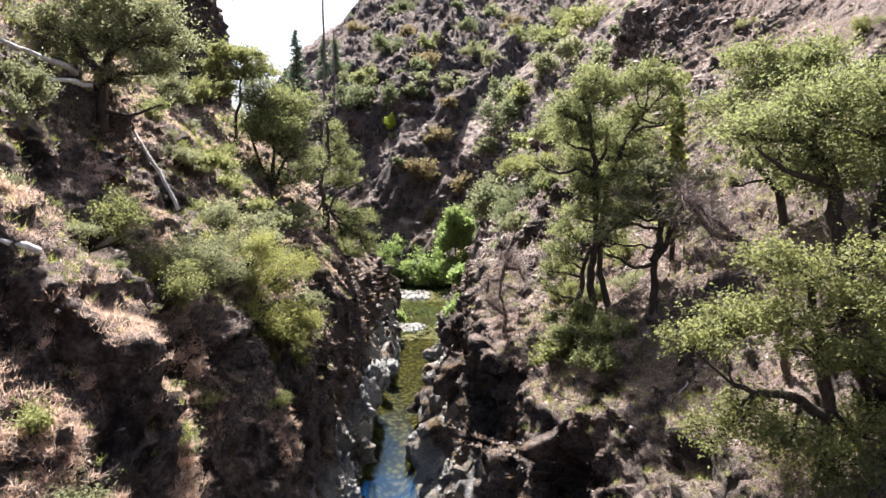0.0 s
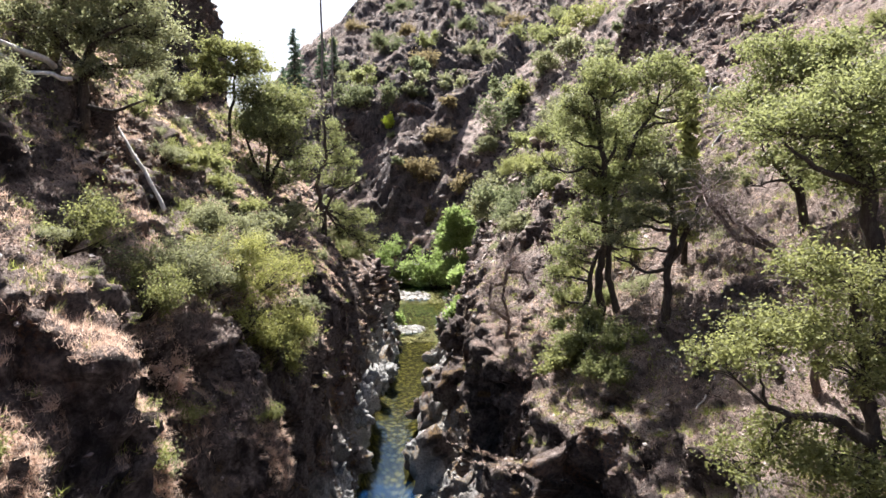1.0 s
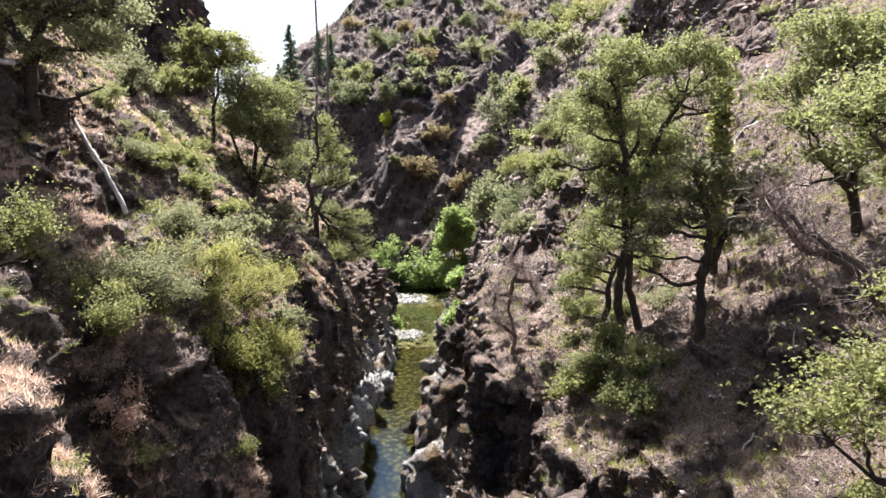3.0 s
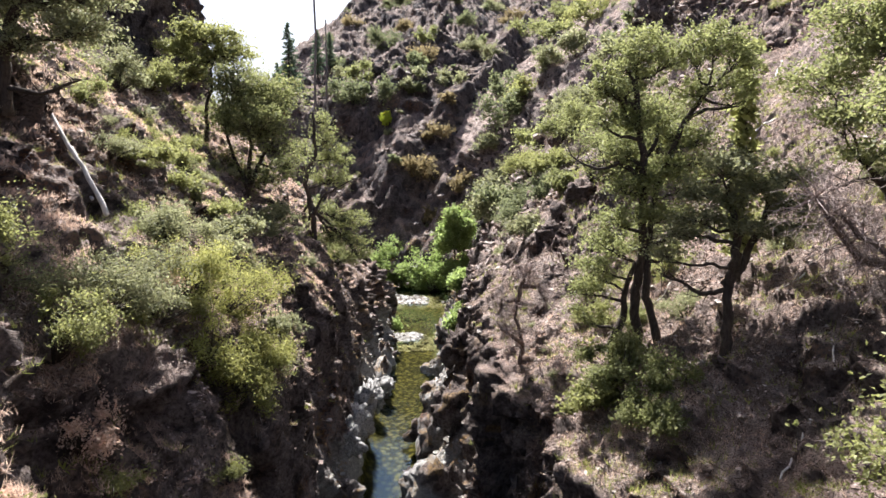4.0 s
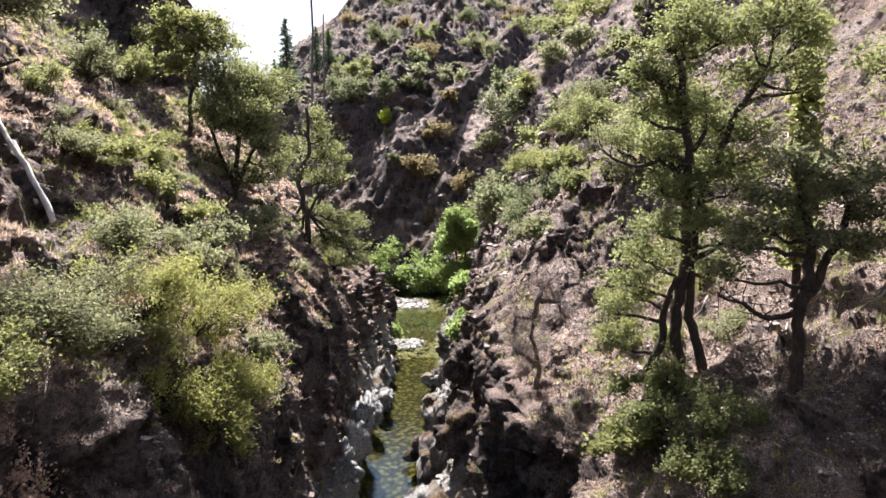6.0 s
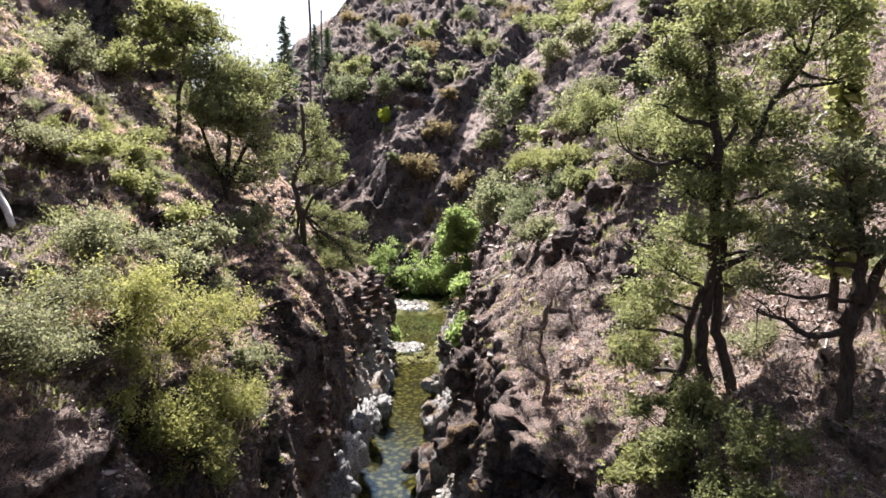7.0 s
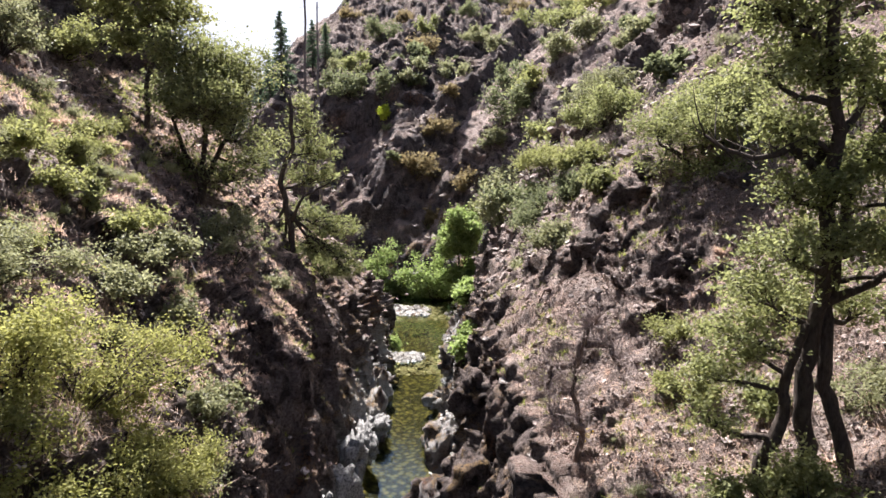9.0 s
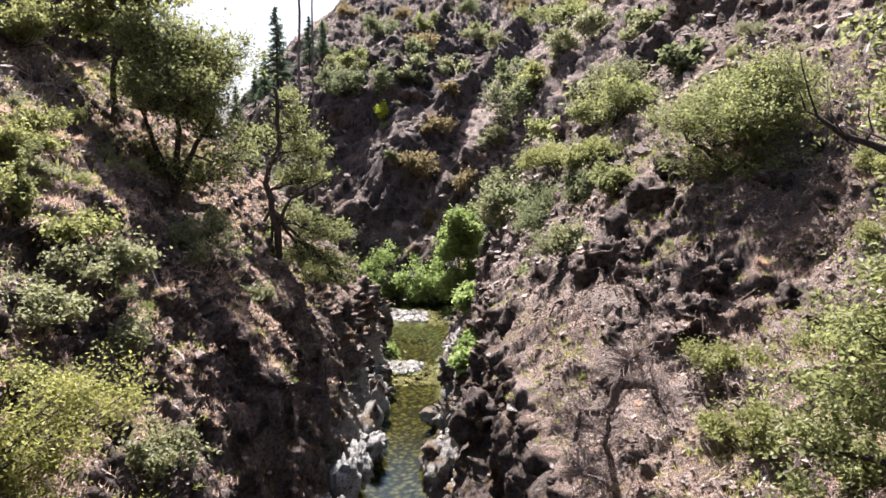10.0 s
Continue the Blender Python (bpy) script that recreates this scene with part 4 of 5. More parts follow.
dead_shrub("dead_tree", on(3.1, 30.4), "crooked dead shrub tree with drooping grey-brown twigs",
           [[(0.2, 0.2, -0.4), (0.1, 0, 1.0), (-0.27, -0.3, 2.2), (-0.2, -0.3, 2.9)], [(-0.2, -0.3, 2.9), (-0.82, -0.3, 2.95), (-0.9, -0.35, 2.3)], [(-0.2, -0.3, 2.9), (0.1, -0.3, 3.9), (0.35, -0.3, 4.15)], [(0.05, -0.3, 3.5), (0.7, -0.3, 3.45), (0.95, -0.35, 2.9)], [(0.1, 0, 1.0), (-0.5, -0.6, 1.6), (-0.9, -1.0, 1.9)]],
           110, 0.85, 25, M_TWIG, r=0.12, limb_wood=M_DRY)
bush("shrub", on(3.9, 31.6), "small golden-yellow shrub on the rock lip", 0.24, 0.4, 240, 0.05, M_GOLD, 29)
bush("shrub", on(6.6, 31.2), "bright yellow-green sprout shrub", 0.85, 1.4, 2200, 0.06, M_LIGHT, 26)
bush("shrub", on(7.5, 34.4), "bright green shrub on the bare slope", 0.8, 1.1, 2400, 0.06, M_LIGHT, 27)
bush("shrub", on(9.4, 31.4), "olive shrub on the bare slope", 1.0, 1.6, 4500, 0.055, M_LIGHT, 28)
bush("shrub", on(7.4, 28.7), "olive shrub on the bare slope", 0.5, 0.9, 3000, 0.055, M_OAK, 19)
tree("bay_tree", on(11.6, 43.4, 0.8), "spreading olive-green tree with a dense rounded crown",
     [[(0, 0, -0.3), (0.1, 0, 1.2), (0.2, 0, 2.4)], [(0.2, 0, 0), (1.0, 0, 1.5), (2.0, 0, 2.2)], [(0, 0, 0), (-1.1, 0, 1.0), (-2.0, 0, 1.5)]],
     auto_pads(26, 0.4, 0, 1.6, 3.5, 3.4, np.random.default_rng(30), 0.34) + [(-2.2, -0.6, 0.4, 1.0, 0.6), (0.6, -1.0, 0.3, 1.2, 0.6), (2.2, -0.6, 0.4, 1.1, 0.6)], 13500, 0.085, M_OAK, 30, r=0.18, clump=0.36)
for i, (x, y, rx, h, m) in enumerate([(10.2, 61.7, 2.4, 2.8, M_LIGHT), (12.4, 64, 2.8, 4.2, M_OAK), (6.2, 50.5, 1.7, 2.4, M_GREY), (10.7, 77, 3.0, 3.4, M_LIGHT), (7.6, 66, 2.2, 4.4, M_SCRUB), (8.6, 58, 1.8, 2.8, M_SCRUB), (14.6, 70, 2.6, 3.2, M_GREY), (9.4, 52, 1.4, 1.8, M_OAK), (5.0, 58, 1.2, 1.8, M_GREY)]):
    bush("shrub", on(x, y), "rounded shrub along the rocky slope above the stream", rx, h, int(2600 * rx), 0.12, m, 40 + i, clump=0.28)

# ---------------------------------------------------------------- opposite side, left bank
tree("oak_tree", on(-13.9, 25.2), "grey-green live oak with a low crooked limb on the slope",
     [[(0, 0, -0.5), (0.1, 0, 1.2), (0.4, 0, 2.3), (1.2, 0, 3.4)], [(0.2, 0, 1.6), (-0.6, 0.1, 2.8), (-1.2, 0, 3.6)]],
     [(-1.8, 0, 3.6, 1.1, 0.5), (-0.6, 0.2, 4.4, 1.2, 0.6), (0.9, 0, 4.6, 1.2, 0.6), (2.2, 0, 4.0, 1.1, 0.5), (2.9, 0.1, 3.0, 0.9, 0.5), (1.4, 0.2, 2.8, 1.2, 0.5), (0.2, -0.2, 3.2, 1.1, 0.5), (2.2, 0.3, 2.0, 0.9, 0.5), (-1.0, 0.5, 2.6, 0.9, 0.4), (0.9, -0.3, 1.5, 0.8, 0.4)],
     15000, 0.068, M_GREY, 51, r=0.22, taper=0.55, bare=[[(0.4, -0.1, 2.2), (1.4, -0.6, 2.8), (2.6, -0.7, 3.2)], [(-0.4, 0, 2.6), (-1.2, -0.6, 3.4), (-1.9, -0.7, 3.3)], [(0.1, 0, 0.3), (1.2, 0, 0.1), (2.6, -0.2, 0.5)]])
tree("maple_tree", on(-15.6, 46), "light green airy tree leaning over the slope",
     [[(0, 0, -0.4), (0.2, 0, 2.2), (0.6, 0, 4.5), (1.0, 0, 6.6)]],
     [(-1.6, 0, 6.6, 1.0, 0.4), (-0.2, 0, 7.6, 1.2, 0.5), (1.2, 0, 7.2, 1.2, 0.5), (0.4, 0.3, 6.0, 1.1, 0.4), (2.2, 0.2, 6.3, 1.0, 0.4), (-0.8, 0.2, 5.0, 0.9, 0.4)], 5500, 0.11, M_LIGHT, 52, r=0.15, category="maple tree")
tree("oak_tree", on(-13.0, 46.5), "dense rounded olive-green oak on the slope",
     [[(0, 0, -0.5), (0.1, 0, 2.0), (0.2, 0, 4.0)], [(0, 0, 0.6), (-0.9, 0, 2.6), (-1.4, 0, 4.2)], [(0.1, 0, 0.8), (1.0, 0, 2.6), (1.8, 0, 3.8)]],
     auto_pads(34, 0.3, 0, 4.2, 3.9, 4.6, np.random.default_rng(53), 0.30) + [(-2.2, -0.2, 1.4, 1.2, 0.6), (1.6, -0.3, 1.1, 1.3, 0.6), (2.8, 0.2, 2.0, 1.2, 0.6), (-0.4, 0.6, 1.6, 1.2, 0.6)], 18500, 0.095, M_OAK, 53, r=0.2, clump=0.4)
tree("oak_tree", on(-10.2, 53.2), "tall slender oak with crooked dark trunk and one long bare limb",
     [[(0, 0, -0.6), (0.1, 0, 3.0), (-0.5, 0, 5.6), (0.4, -0.1, 7.8), (0.2, 0, 11.0)]],
     [(1.0, 1.0, 9.0, 1.0, 0.8), (1.6, 1.2, 7.6, 1.2, 0.8), (1.4, 1.3, 6.0, 1.3, 0.8), (-0.9, 1.0, 8.2, 0.7, 0.6), (2.6, 1.0, 2.6, 1.4, 0.7), (1.4, 1.0, 1.2, 1.4, 0.6), (3.0, 0.5, 1.0, 1.1, 0.5), (0.6, 1.4, 3.4, 1.1, 0.6),
      (-1.4, 0.8, 2.2, 1.0, 0.5), (0.7, 1.2, 10.4, 0.7, 0.6), (3.4, 0.4, 0.0, 1.0, 0.5), (-0.8, 0.6, 0.7, 1.0, 0.5)] ,
     8500, 0.09, M_OAK, 54, r=0.24, bare=[[(0.1, 0, 3.1), (1.0, -0.3, 4.8), (2.2, -0.3, 5.4), (3.6, -0.3, 6.1)]])
LEFT_SHRUBS = [
    (-10.9, 18.6, 1.35, 2.5, M_LIGHT, "pale green shrub on the dry slope"), (-9.1, 19.3, 1.2, 1.8, M_LIGHT, "pale green shrub on the dry slope"), (-9.4, 22.0, 1.9, 2.0, M_GREY, "olive shrub on the slope"), (-8.7, 23.4, 1.1, 1.9, M_LIGHT, "pale green shrub at the cliff's lip"),
    (-8.1, 26.7, 1.7, 2.3, M_YELLOW, "large yellow-green shrub at the cliff's lip"), (-7.9, 27.8, 0.9, 1.3, M_YELLOW, "large yellow-green shrub at the cliff's lip"), (-8.4, 25.4, 1.6, 2.4, M_YELLOW, "large yellow-green shrub at the cliff's lip"), 
    (-6.5, 28.9, 0.75, 1.0, M_GREY, "silver-grey shrub at the cliff's lip"), (-10.0, 27.0, 1.4, 1.4, M_GREY, "grey-green shrub on the slope"), (-13.2, 19.4, 0.95, 1.8, M_GREY, "pale grey-green shrub high on the slope"), (-8.9, 29.4, 0.6, 1.0, M_LIGHT, "yellow-green shrub on the slope")]
LEFT_SHRUBS += [
    (-11.5, 32.0, 1.0, 0.5, M_LIGHT, "low yellow-green shrub on the slope"), (-10.8, 33.8, 1.0, 0.5, M_LIGHT, "low yellow-green shrub on the slope"), (-12.2, 30.2, 1.0, 0.5, M_LIGHT, "low yellow-green shrub on the slope"), (-11.2, 32.8, 0.5, 2.0, M_OAK, "dark upright shrub on the slope"),
    (-10.2, 33.6, 1.2, 0.9, M_GREY, "olive shrub on the slope"), (-9.6, 31.4, 1.0, 0.8, M_GREY, "olive shrub on the slope"), (-9.1, 33.8, 1.0, 0.9, M_GREY, "pale grey-green shrub at the cliff's lip"), (-6.9, 30.6, 0.7, 0.8, M_GREY, "silver-grey shrub on the cliff rib"),
    (-9.9, 41.8, 1.4, 2.6, M_GREY, "dark grey-green shrub by the oak"), (-10.8, 43.8, 1.3, 2.2, M_GREY, "dark grey-green shrub by the oak"), (-10.4, 64, 2.0, 3.6, M_OAK, "dark green shrub at the cliff's lip")]
LEFT_SHRUBS += [
    (-12.5, 28.5, 0.9, 1.0, M_GREY, "dark shrub on the slope"), (-17.0, 38.0, 1.8, 2.4, M_GREY, "grey-green shrub high on the slope"), (-17.6, 43, 1.7, 2.0, M_LIGHT, "pale green shrub high on the slope"), (-9.6, 46.5, 0.8, 1.0, M_GREY, "grey shrub at the cliff's lip"), (-14.0, 37.5, 1.0, 0.5, M_LIGHT, "low yellow-green shrub on the slope"), (-12.8, 35.2, 1.0, 0.5, M_LIGHT, "low yellow-green shrub on the slope")]
for i, (x, y, z, rx, h, m) in enumerate([(-8.0, 24.7, 12.7, 1.2, 2.0, M_YELLOW), (-7.1, 25.6, 11.5, 1.1, 1.8, M_YELLOW), (-7.0, 26.6, 11.9, 1.3, 1.8, M_YELLOW), (-6.5, 27.5, 11.6, 0.8, 1.4, M_YELLOW), (-6.6, 25.6, 11.0, 0.8, 1.4, M_YELLOW), (-8.4, 19.2, 12.4, 0.7, 1.1, M_STRAW), (-8.0, 19.6, 11.2, 0.5, 0.8, M_LIGHT)]):
    bush("shrub", (x, y, z), "yellow-green shrub rooted in the cliff's lip" if m in (M_LIGHT, M_YELLOW) else "thin dry shrub rooted in the cliff", rx, h, int(3400 * rx), 0.048, m, 820 + i)
for i, (x, y, rx, h, m, lab) in enumerate(LEFT_SHRUBS):
    bush("shrub", on(x, y), lab, rx, h, int((3600 if y < 30 else 2600) * rx ** 1.3), 0.046 if y < 30 else 0.08, m, 60 + i)
def laid(*pts):
    """Points of a trunk that rests on the slope."""
    return [(x, y, max(z, floor_at(x, y) + 0.14)) for x, y, z in pts]


log("fallen_log", laid((-14.0, 26.9, 20.4), (-13.0, 26.4, 19.4), (-12.0, 26.0, 18.3), (-11.15, 25.7, 17.4)), 0.095, "bleached fallen trunk lying down the slope", 90, forks=[laid((-13.4, 26.9, 19.4), (-12.4, 26.3, 18.5), (-11.7, 25.9, 17.9))])
log("fallen_log", laid((-14.9, 21.0, 22.9), (-14.5, 22.6, 23.0), (-14.2, 24.2, 22.7)), 0.13, "bleached crooked dead trunk across the slope", 91, forks=[laid((-14.7, 21.8, 22.8), (-14.2, 22.6, 22.2), (-13.4, 23.8, 22.2))])
log("fallen_log", [(-10.1, 13.6, floor_at(-10.1, 13.6) + 0.3), (-9.2, 13.8, floor_at(-9.2, 13.8) + 0.1)], 0.09, "bleached fallen trunk lying down the slope", 92)

# ---------------------------------------------------------------- dead wood and small plants
for i, (x, y, ln, az, r) in enumerate([(9.2, 30.5, 1.6, 0.4, 0.035), (11.5, 27.5, 1.3, -0.5, 0.03), (9.0, 25.0, 1.5, 0.9, 0.035), (10.6, 24.0, 1.1, 0.2, 0.03), (6.3, 30.2, 1.4, 0.6, 0.04), (5.4, 32.0, 1.0, -0.3, 0.03), (7.8, 19.0, 1.5, 0.5, 0.035), (9.6, 20.5, 1.2, 1.1, 0.03),
                                       (-10.6, 32.0, 1.3, 0.8, 0.03), (-9.0, 36.6, 1.5, -0.6, 0.035), (-10.0, 38.0, 1.8, -0.8, 0.04), (-8.0, 33.0, 1.0, 0.3, 0.03), (13.6, 33.0, 2.0, 0.7, 0.05), (16.5, 38.0, 2.4, 0.5, 0.06), (20.5, 44.0, 2.2, 0.9, 0.06)]):
    dx, dy = math.cos(az) * ln / 2, math.sin(az) * ln / 2
    log("fallen_branch", [(x - dx, y - dy, floor_at(x - dx, y - dy) + r), (x, y, floor_at(x, y) + r * 1.5), (x + dx, y + dy, floor_at(x + dx, y + dy) + r)], r, "bleached dead branch lying on the slope", 170 + i)
dead_shrub("root_stump", on(19.0, 46.0), "bleached upturned root stump on the bare slope",
           [[(0, 0, -0.2), (0.1, 0, 0.7), (0.2, 0, 1.3)], [(0, 0, 0.4), (-0.7, -0.1, 0.9), (-1.0, -0.2, 0.6)], [(0.1, 0, 0.6), (0.8, -0.1, 1.0), (1.3, -0.2, 0.7)], [(0, 0, 0.3), (0.5, -0.4, 0.3), (1.0, -0.6, -0.2)], [(0, 0, 0.3), (-0.5, -0.4, 0.2), (-0.9, -0.6, -0.3)]], 3, 0.5, 190, M_DEAD, "stump", r=0.13)
for i, (x, y, r, h) in enumerate([(-15.6, 21.8, 0.2, 6.5), (-17.4, 22.6, 0.24, 7.5), (-19.0, 24.5, 0.2, 7.0)]):
    tree("oak_tree", on(x, y), "dark-trunked oak high on the slope", [[(0, 0, -0.4), (0.1, 0, h * 0.5), (0.3, 0, h)]],
         auto_pads(9, 0.3, 0, h * 0.95, 2.2, 1.8, np.random.default_rng(195 + i), 0.4), 4500, 0.085, M_GREY, 195 + i, r=r)


def spiky(name, base, label, n, ln, mat, seed, width=0.022):
    """A rosette of long arching blades, each a part."""
    rng = np.random.default_rng(seed)
    ob = thing(name, base, label, "yucca-like plant" if mat is M_GRASS else "grass clump")
    for _ in range(n):
        a, e = rng.uniform(0, 6.28), rng.uniform(0.5, 1.3)
        L = ln * rng.uniform(0.6, 1.1)
        d = np.array((math.cos(a) * math.cos(e), math.sin(a) * math.cos(e), math.sin(e)))
        w = np.array((-math.sin(a), math.cos(a), 0)) * width
        p = [d * L * u - np.array((0, 0, 0.45 * L * u * u * math.cos(e))) for u in (0, 0.35, 0.7, 1.0)]
        v = [p[0] - w, p[0] + w, p[1] - w, p[1] + w, p[2] - w * 0.7, p[2] + w * 0.7, p[3]]
        part("blade", mesh("blade", v, [np.array([(0, 1, 3, 2), (2, 3, 5, 4)]), np.array([(4, 5, 6)])], [mat]), ob)
    return ob


spiky("spiky_plant", on(-8.2, 17.8), "green spiky rosette plant on a rock ledge", 34, 0.75, M_GRASS, 240)
spiky("spiky_plant", on(-8.6, 18.6), "green spiky rosette plant on a rock ledge", 26, 0.6, M_GRASS, 241)
for i, (x, y) in enumerate([(-7.4, 19.4), (-7.0, 25.4), (-8.6, 13.2), (-9.4, 16.0), (-7.6, 27.4), (-10.4, 30.2), (-9.2, 33.2), (-8.4, 36.0), (-7.8, 42.4), (-8.6, 39.6), (7.2, 26.2), (5.4, 27.4), (4.6, 28.8), (8.2, 29.4)]):
    spiky("grass_clump", on(x, y), "clump of long dry reddish-tan grass", 26, 0.55, M_STRAW, 242 + i, 0.014)

# ---------------------------------------------------------------- at the bend
tree("alder_tree", (2.1, 106, 0.6), "bright green alder beside the stream",
     [[(0, 0, -0.5), (0.1, 0, 5), (0, 0, 11)], [(0.2, 0, 0), (1.2, 0, 4), (1.8, 0, 8)], [(-0.2, 0, 0), (-1.4, 0, 3.5), (-2.0, 0, 6)]],
     auto_pads(46, 0.4, 0, 6.6, 4.6, 9.0, np.random.default_rng(95), 0.16) + [(-2.2, -0.5, 3.2, 1.2, 0.8), (1.8, -0.6, 2.6, 1.3, 0.8), (0.2, -0.8, 3.6, 1.4, 0.9), (-0.8, -0.6, 1.6, 1.2, 0.7), (2.6, -0.4, 4.4, 1.2, 0.8)], 10000, 0.24, M_ALDER, 95, r=0.2, category="alder tree", clump=0.42)
for i, (x, y, rx, h) in enumerate([(-9.5, 115, 2.8, 9.5), (-6, 113, 2.8, 8.5), (-2.6, 111, 2.6, 9), (-12.5, 117, 2.8, 9), (-1.6, 108, 1.8, 6), (5.0, 106, 2.4, 8), (-7.6, 117, 2.6, 10.5), (-4.2, 116, 2.4, 10), (-10.6, 112, 2.0, 6), (2.8, 84, 1.4, 3.5), (2.2, 76, 0.9, 2.4), (1.6, 66, 0.8, 1.6), (1.4, 60, 0.7, 1.4), (-6.0, 79, 0.8, 1.2)]):
    bush("willow_shrub", on(x, y), "fresh green streamside shrub", rx, h, int(900 * rx), 0.26, M_ALDER, 96 + i, clump=0.45)
conifer("conifer", (-37.5, 160, hill_at(-37.5, 160) - 0.3), "dark narrow conifer on the ridge", 19, 5.0, 110, "ridge conifers", 1.0)
for x, y, s in [(-42.0, 166, 0.7), (-45.5, 170, 0.6), (-49, 166, 0.75), (-35.5, 186, 0.75), (-52, 162, 0.6), (-33, 192, 0.6), (-56, 160, 0.7)]:
    copy_thing(bpy.data.objects["conifer"], Matrix.Translation((x, y, hill_at(x, y) - 0.3)) @ Matrix.Rotation(x, 4, "Z") @ Matrix.Scale(s, 4))
snag("dead_snag", (-19.4, 101, 14), "tall bare dead trunk with broken stubs", 42, 120)
snag("dead_snag", (-18.4, 106, 14), "thin bare dead trunk", 30, 121)

# scrub: a few kinds, repeated over stretches of the slopes
KINDS = []
for i, (m, rx, h, lv) in enumerate([(M_SCRUB, 2.0, 3.0, 300), (M_GREY, 1.6, 1.9, 240), (M_SCRUB, 1.5, 1.4, 220), (M_SCRUB, 1.3, 2.8, 220), (M_SCRUB, 2.2, 4.0, 340)]):
    KINDS.append(bush("hillside_shrub", (-6, 150 + 3 * i, hill_at(-6, 150 + 3 * i) - 0.2), "shrub on the far rocky hillside", rx, h, lv, 0.5, m, 130 + i, group="hillside shrubs", clump=0.4, shoots_most=9))
NEAR = []
for i, (m, rx, h, lv, lab) in enumerate([(M_GREY, 1.0, 1.3, 2600, "grey-green shrub on the dry slope"), (M_LIGHT, 1.0, 1.1, 2400, "yellow-green shrub on the dry slope"), (M_OAK, 1.0, 1.6, 2600, "dark green oak scrub on the dry slope"),
                                       (M_STRAW, 0.8, 0.8, 1500, "dry tan shrub on the slope"), (M_GREY, 0.9, 1.0, 1500, "thin grey-green shrub on the dry slope")]):
    x, y = ((-10.0, 26.5), (-10.8, 28.2), (-14.6, 30.5), (-9.2, 24.8), (8.6, 27.0))[i]
    NEAR.append(bush("slope_shrub", on(x, y), lab, rx, h, int(0.95 * lv), 0.056, m, 150 + i, group="slope shrubs"))
rng = np.random.default_rng(141)


def scatter(kinds, count, x0, x1, y0, y1, s0, s1, at):
    for _ in range(count):
        x, y = rng.uniform(x0, x1), rng.uniform(y0, y1)
        s = rng.uniform(s0, s1)
        copy_thing(kinds[rng.integers(0, len(kinds))], Matrix.Translation((x, y, at(x, y) - 0.15)) @ Matrix.Rotation(rng.uniform(0, 6.28), 4, "Z") @ Matrix.Diagonal((s, s, s * rng.uniform(0.8, 1.25), 1)))


scatter(KINDS, 40, -50, 50, 122, 180, 0.2, 0.6, hill_at)
scatter(KINDS, 40, -95, 70, 180, 318, 0.3, 1.0, hill_at)
scatter(KINDS, 24, 16, 44, 60, 112, 0.3, 0.8, floor_at)
scatter(KINDS, 40, -40, -17, 34, 100, 0.4, 1.0, floor_at)
scatter([NEAR[1], NEAR[1], NEAR[0], NEAR[4]], 46, -13.6, -9.8, 29.5, 37.5, 0.28, 0.55, floor_at)
scatter([NEAR[1], NEAR[3], NEAR[0]], 14, -15.5, -12.5, 34, 42, 0.3, 0.6, floor_at)
scatter([NEAR[1], NEAR[0]], 12, 11.5, 18, 25, 36, 0.4, 0.8, floor_at)
scatter(NEAR, 10, -22, -15.5, 16, 50, 0.6, 1.3, floor_at)
scatter(NEAR, 8, -12, -8, 10, 20, 0.3, 0.6, floor_at)
scatter(NEAR, 18, 12, 26, 26, 60, 0.4, 1.1, floor_at)
scatter(NEAR, 8, 9, 14, 10, 22, 0.4, 0.8, floor_at)
scatter([NEAR[3], NEAR[4], NEAR[0]], 14, 4, 12, 28, 45, 0.2, 0.5, floor_at)
FAR_SHRUB = {M_ALDER: "bright green shrub on the far hillside", M_SCRUB: "tall grey-green shrub on the far hillside", M_OAK: "dark green rounded shrub on the far hillside", M_RUST: "rust-tinged dry shrub on the far hillside", M_GREY: "pale grey-green shrub on the far hillside", M_LIGHT: "yellow-green shrub on the far slope"}
FAR_PLACES = [
    (-17.5, 200, 4.2, 9.0, M_SCRUB), (-15.8, 146, 4.0, 9.8, M_SCRUB), (-3.7, 178, 2.6, 5.8, M_OAK), (-5.4, 171, 4.2, 5.6, M_RUST), (-5.2, 129, 3.6, 5.6, M_RUST), (-1.2, 122, 1.8, 3.0, M_RUST),
    (6.2, 209, 4.0, 5.0, M_SCRUB), (-16.9, 257, 4.9, 4.9, M_SCRUB), (-36.7, 223, 2.8, 5.0, M_GREY), (-32.6, 241, 3.8, 4.2, M_RUST), (2.6, 156, 3.2, 5.2, M_GREY), (-1.4, 138, 2.6, 3.4, M_RUST)]
FAR_PLACES += [
    (-19.1, 156, 3.4, 6.0, M_OAK), (8.7, 185, 3.2, 4.6, M_GREY), (25.7, 228, 4.0, 5.8, M_RUST), (49, 245, 6.0, 10.0, M_OAK), (1.1, 143, 1.8, 2.8, M_RUST), (-8.6, 149, 2.2, 3.6, M_GREY), (-30.8, 195, 4.2, 9.0, M_SCRUB), (-21.9, 148, 3.8, 7.4, M_SCRUB),
    (14, 172, 3.0, 4.2, M_GREY), (-26, 176, 3.2, 5.0, M_GREY), (-12, 215, 3.4, 4.2, M_RUST), (20, 262, 4.6, 5.0, M_GREY)]
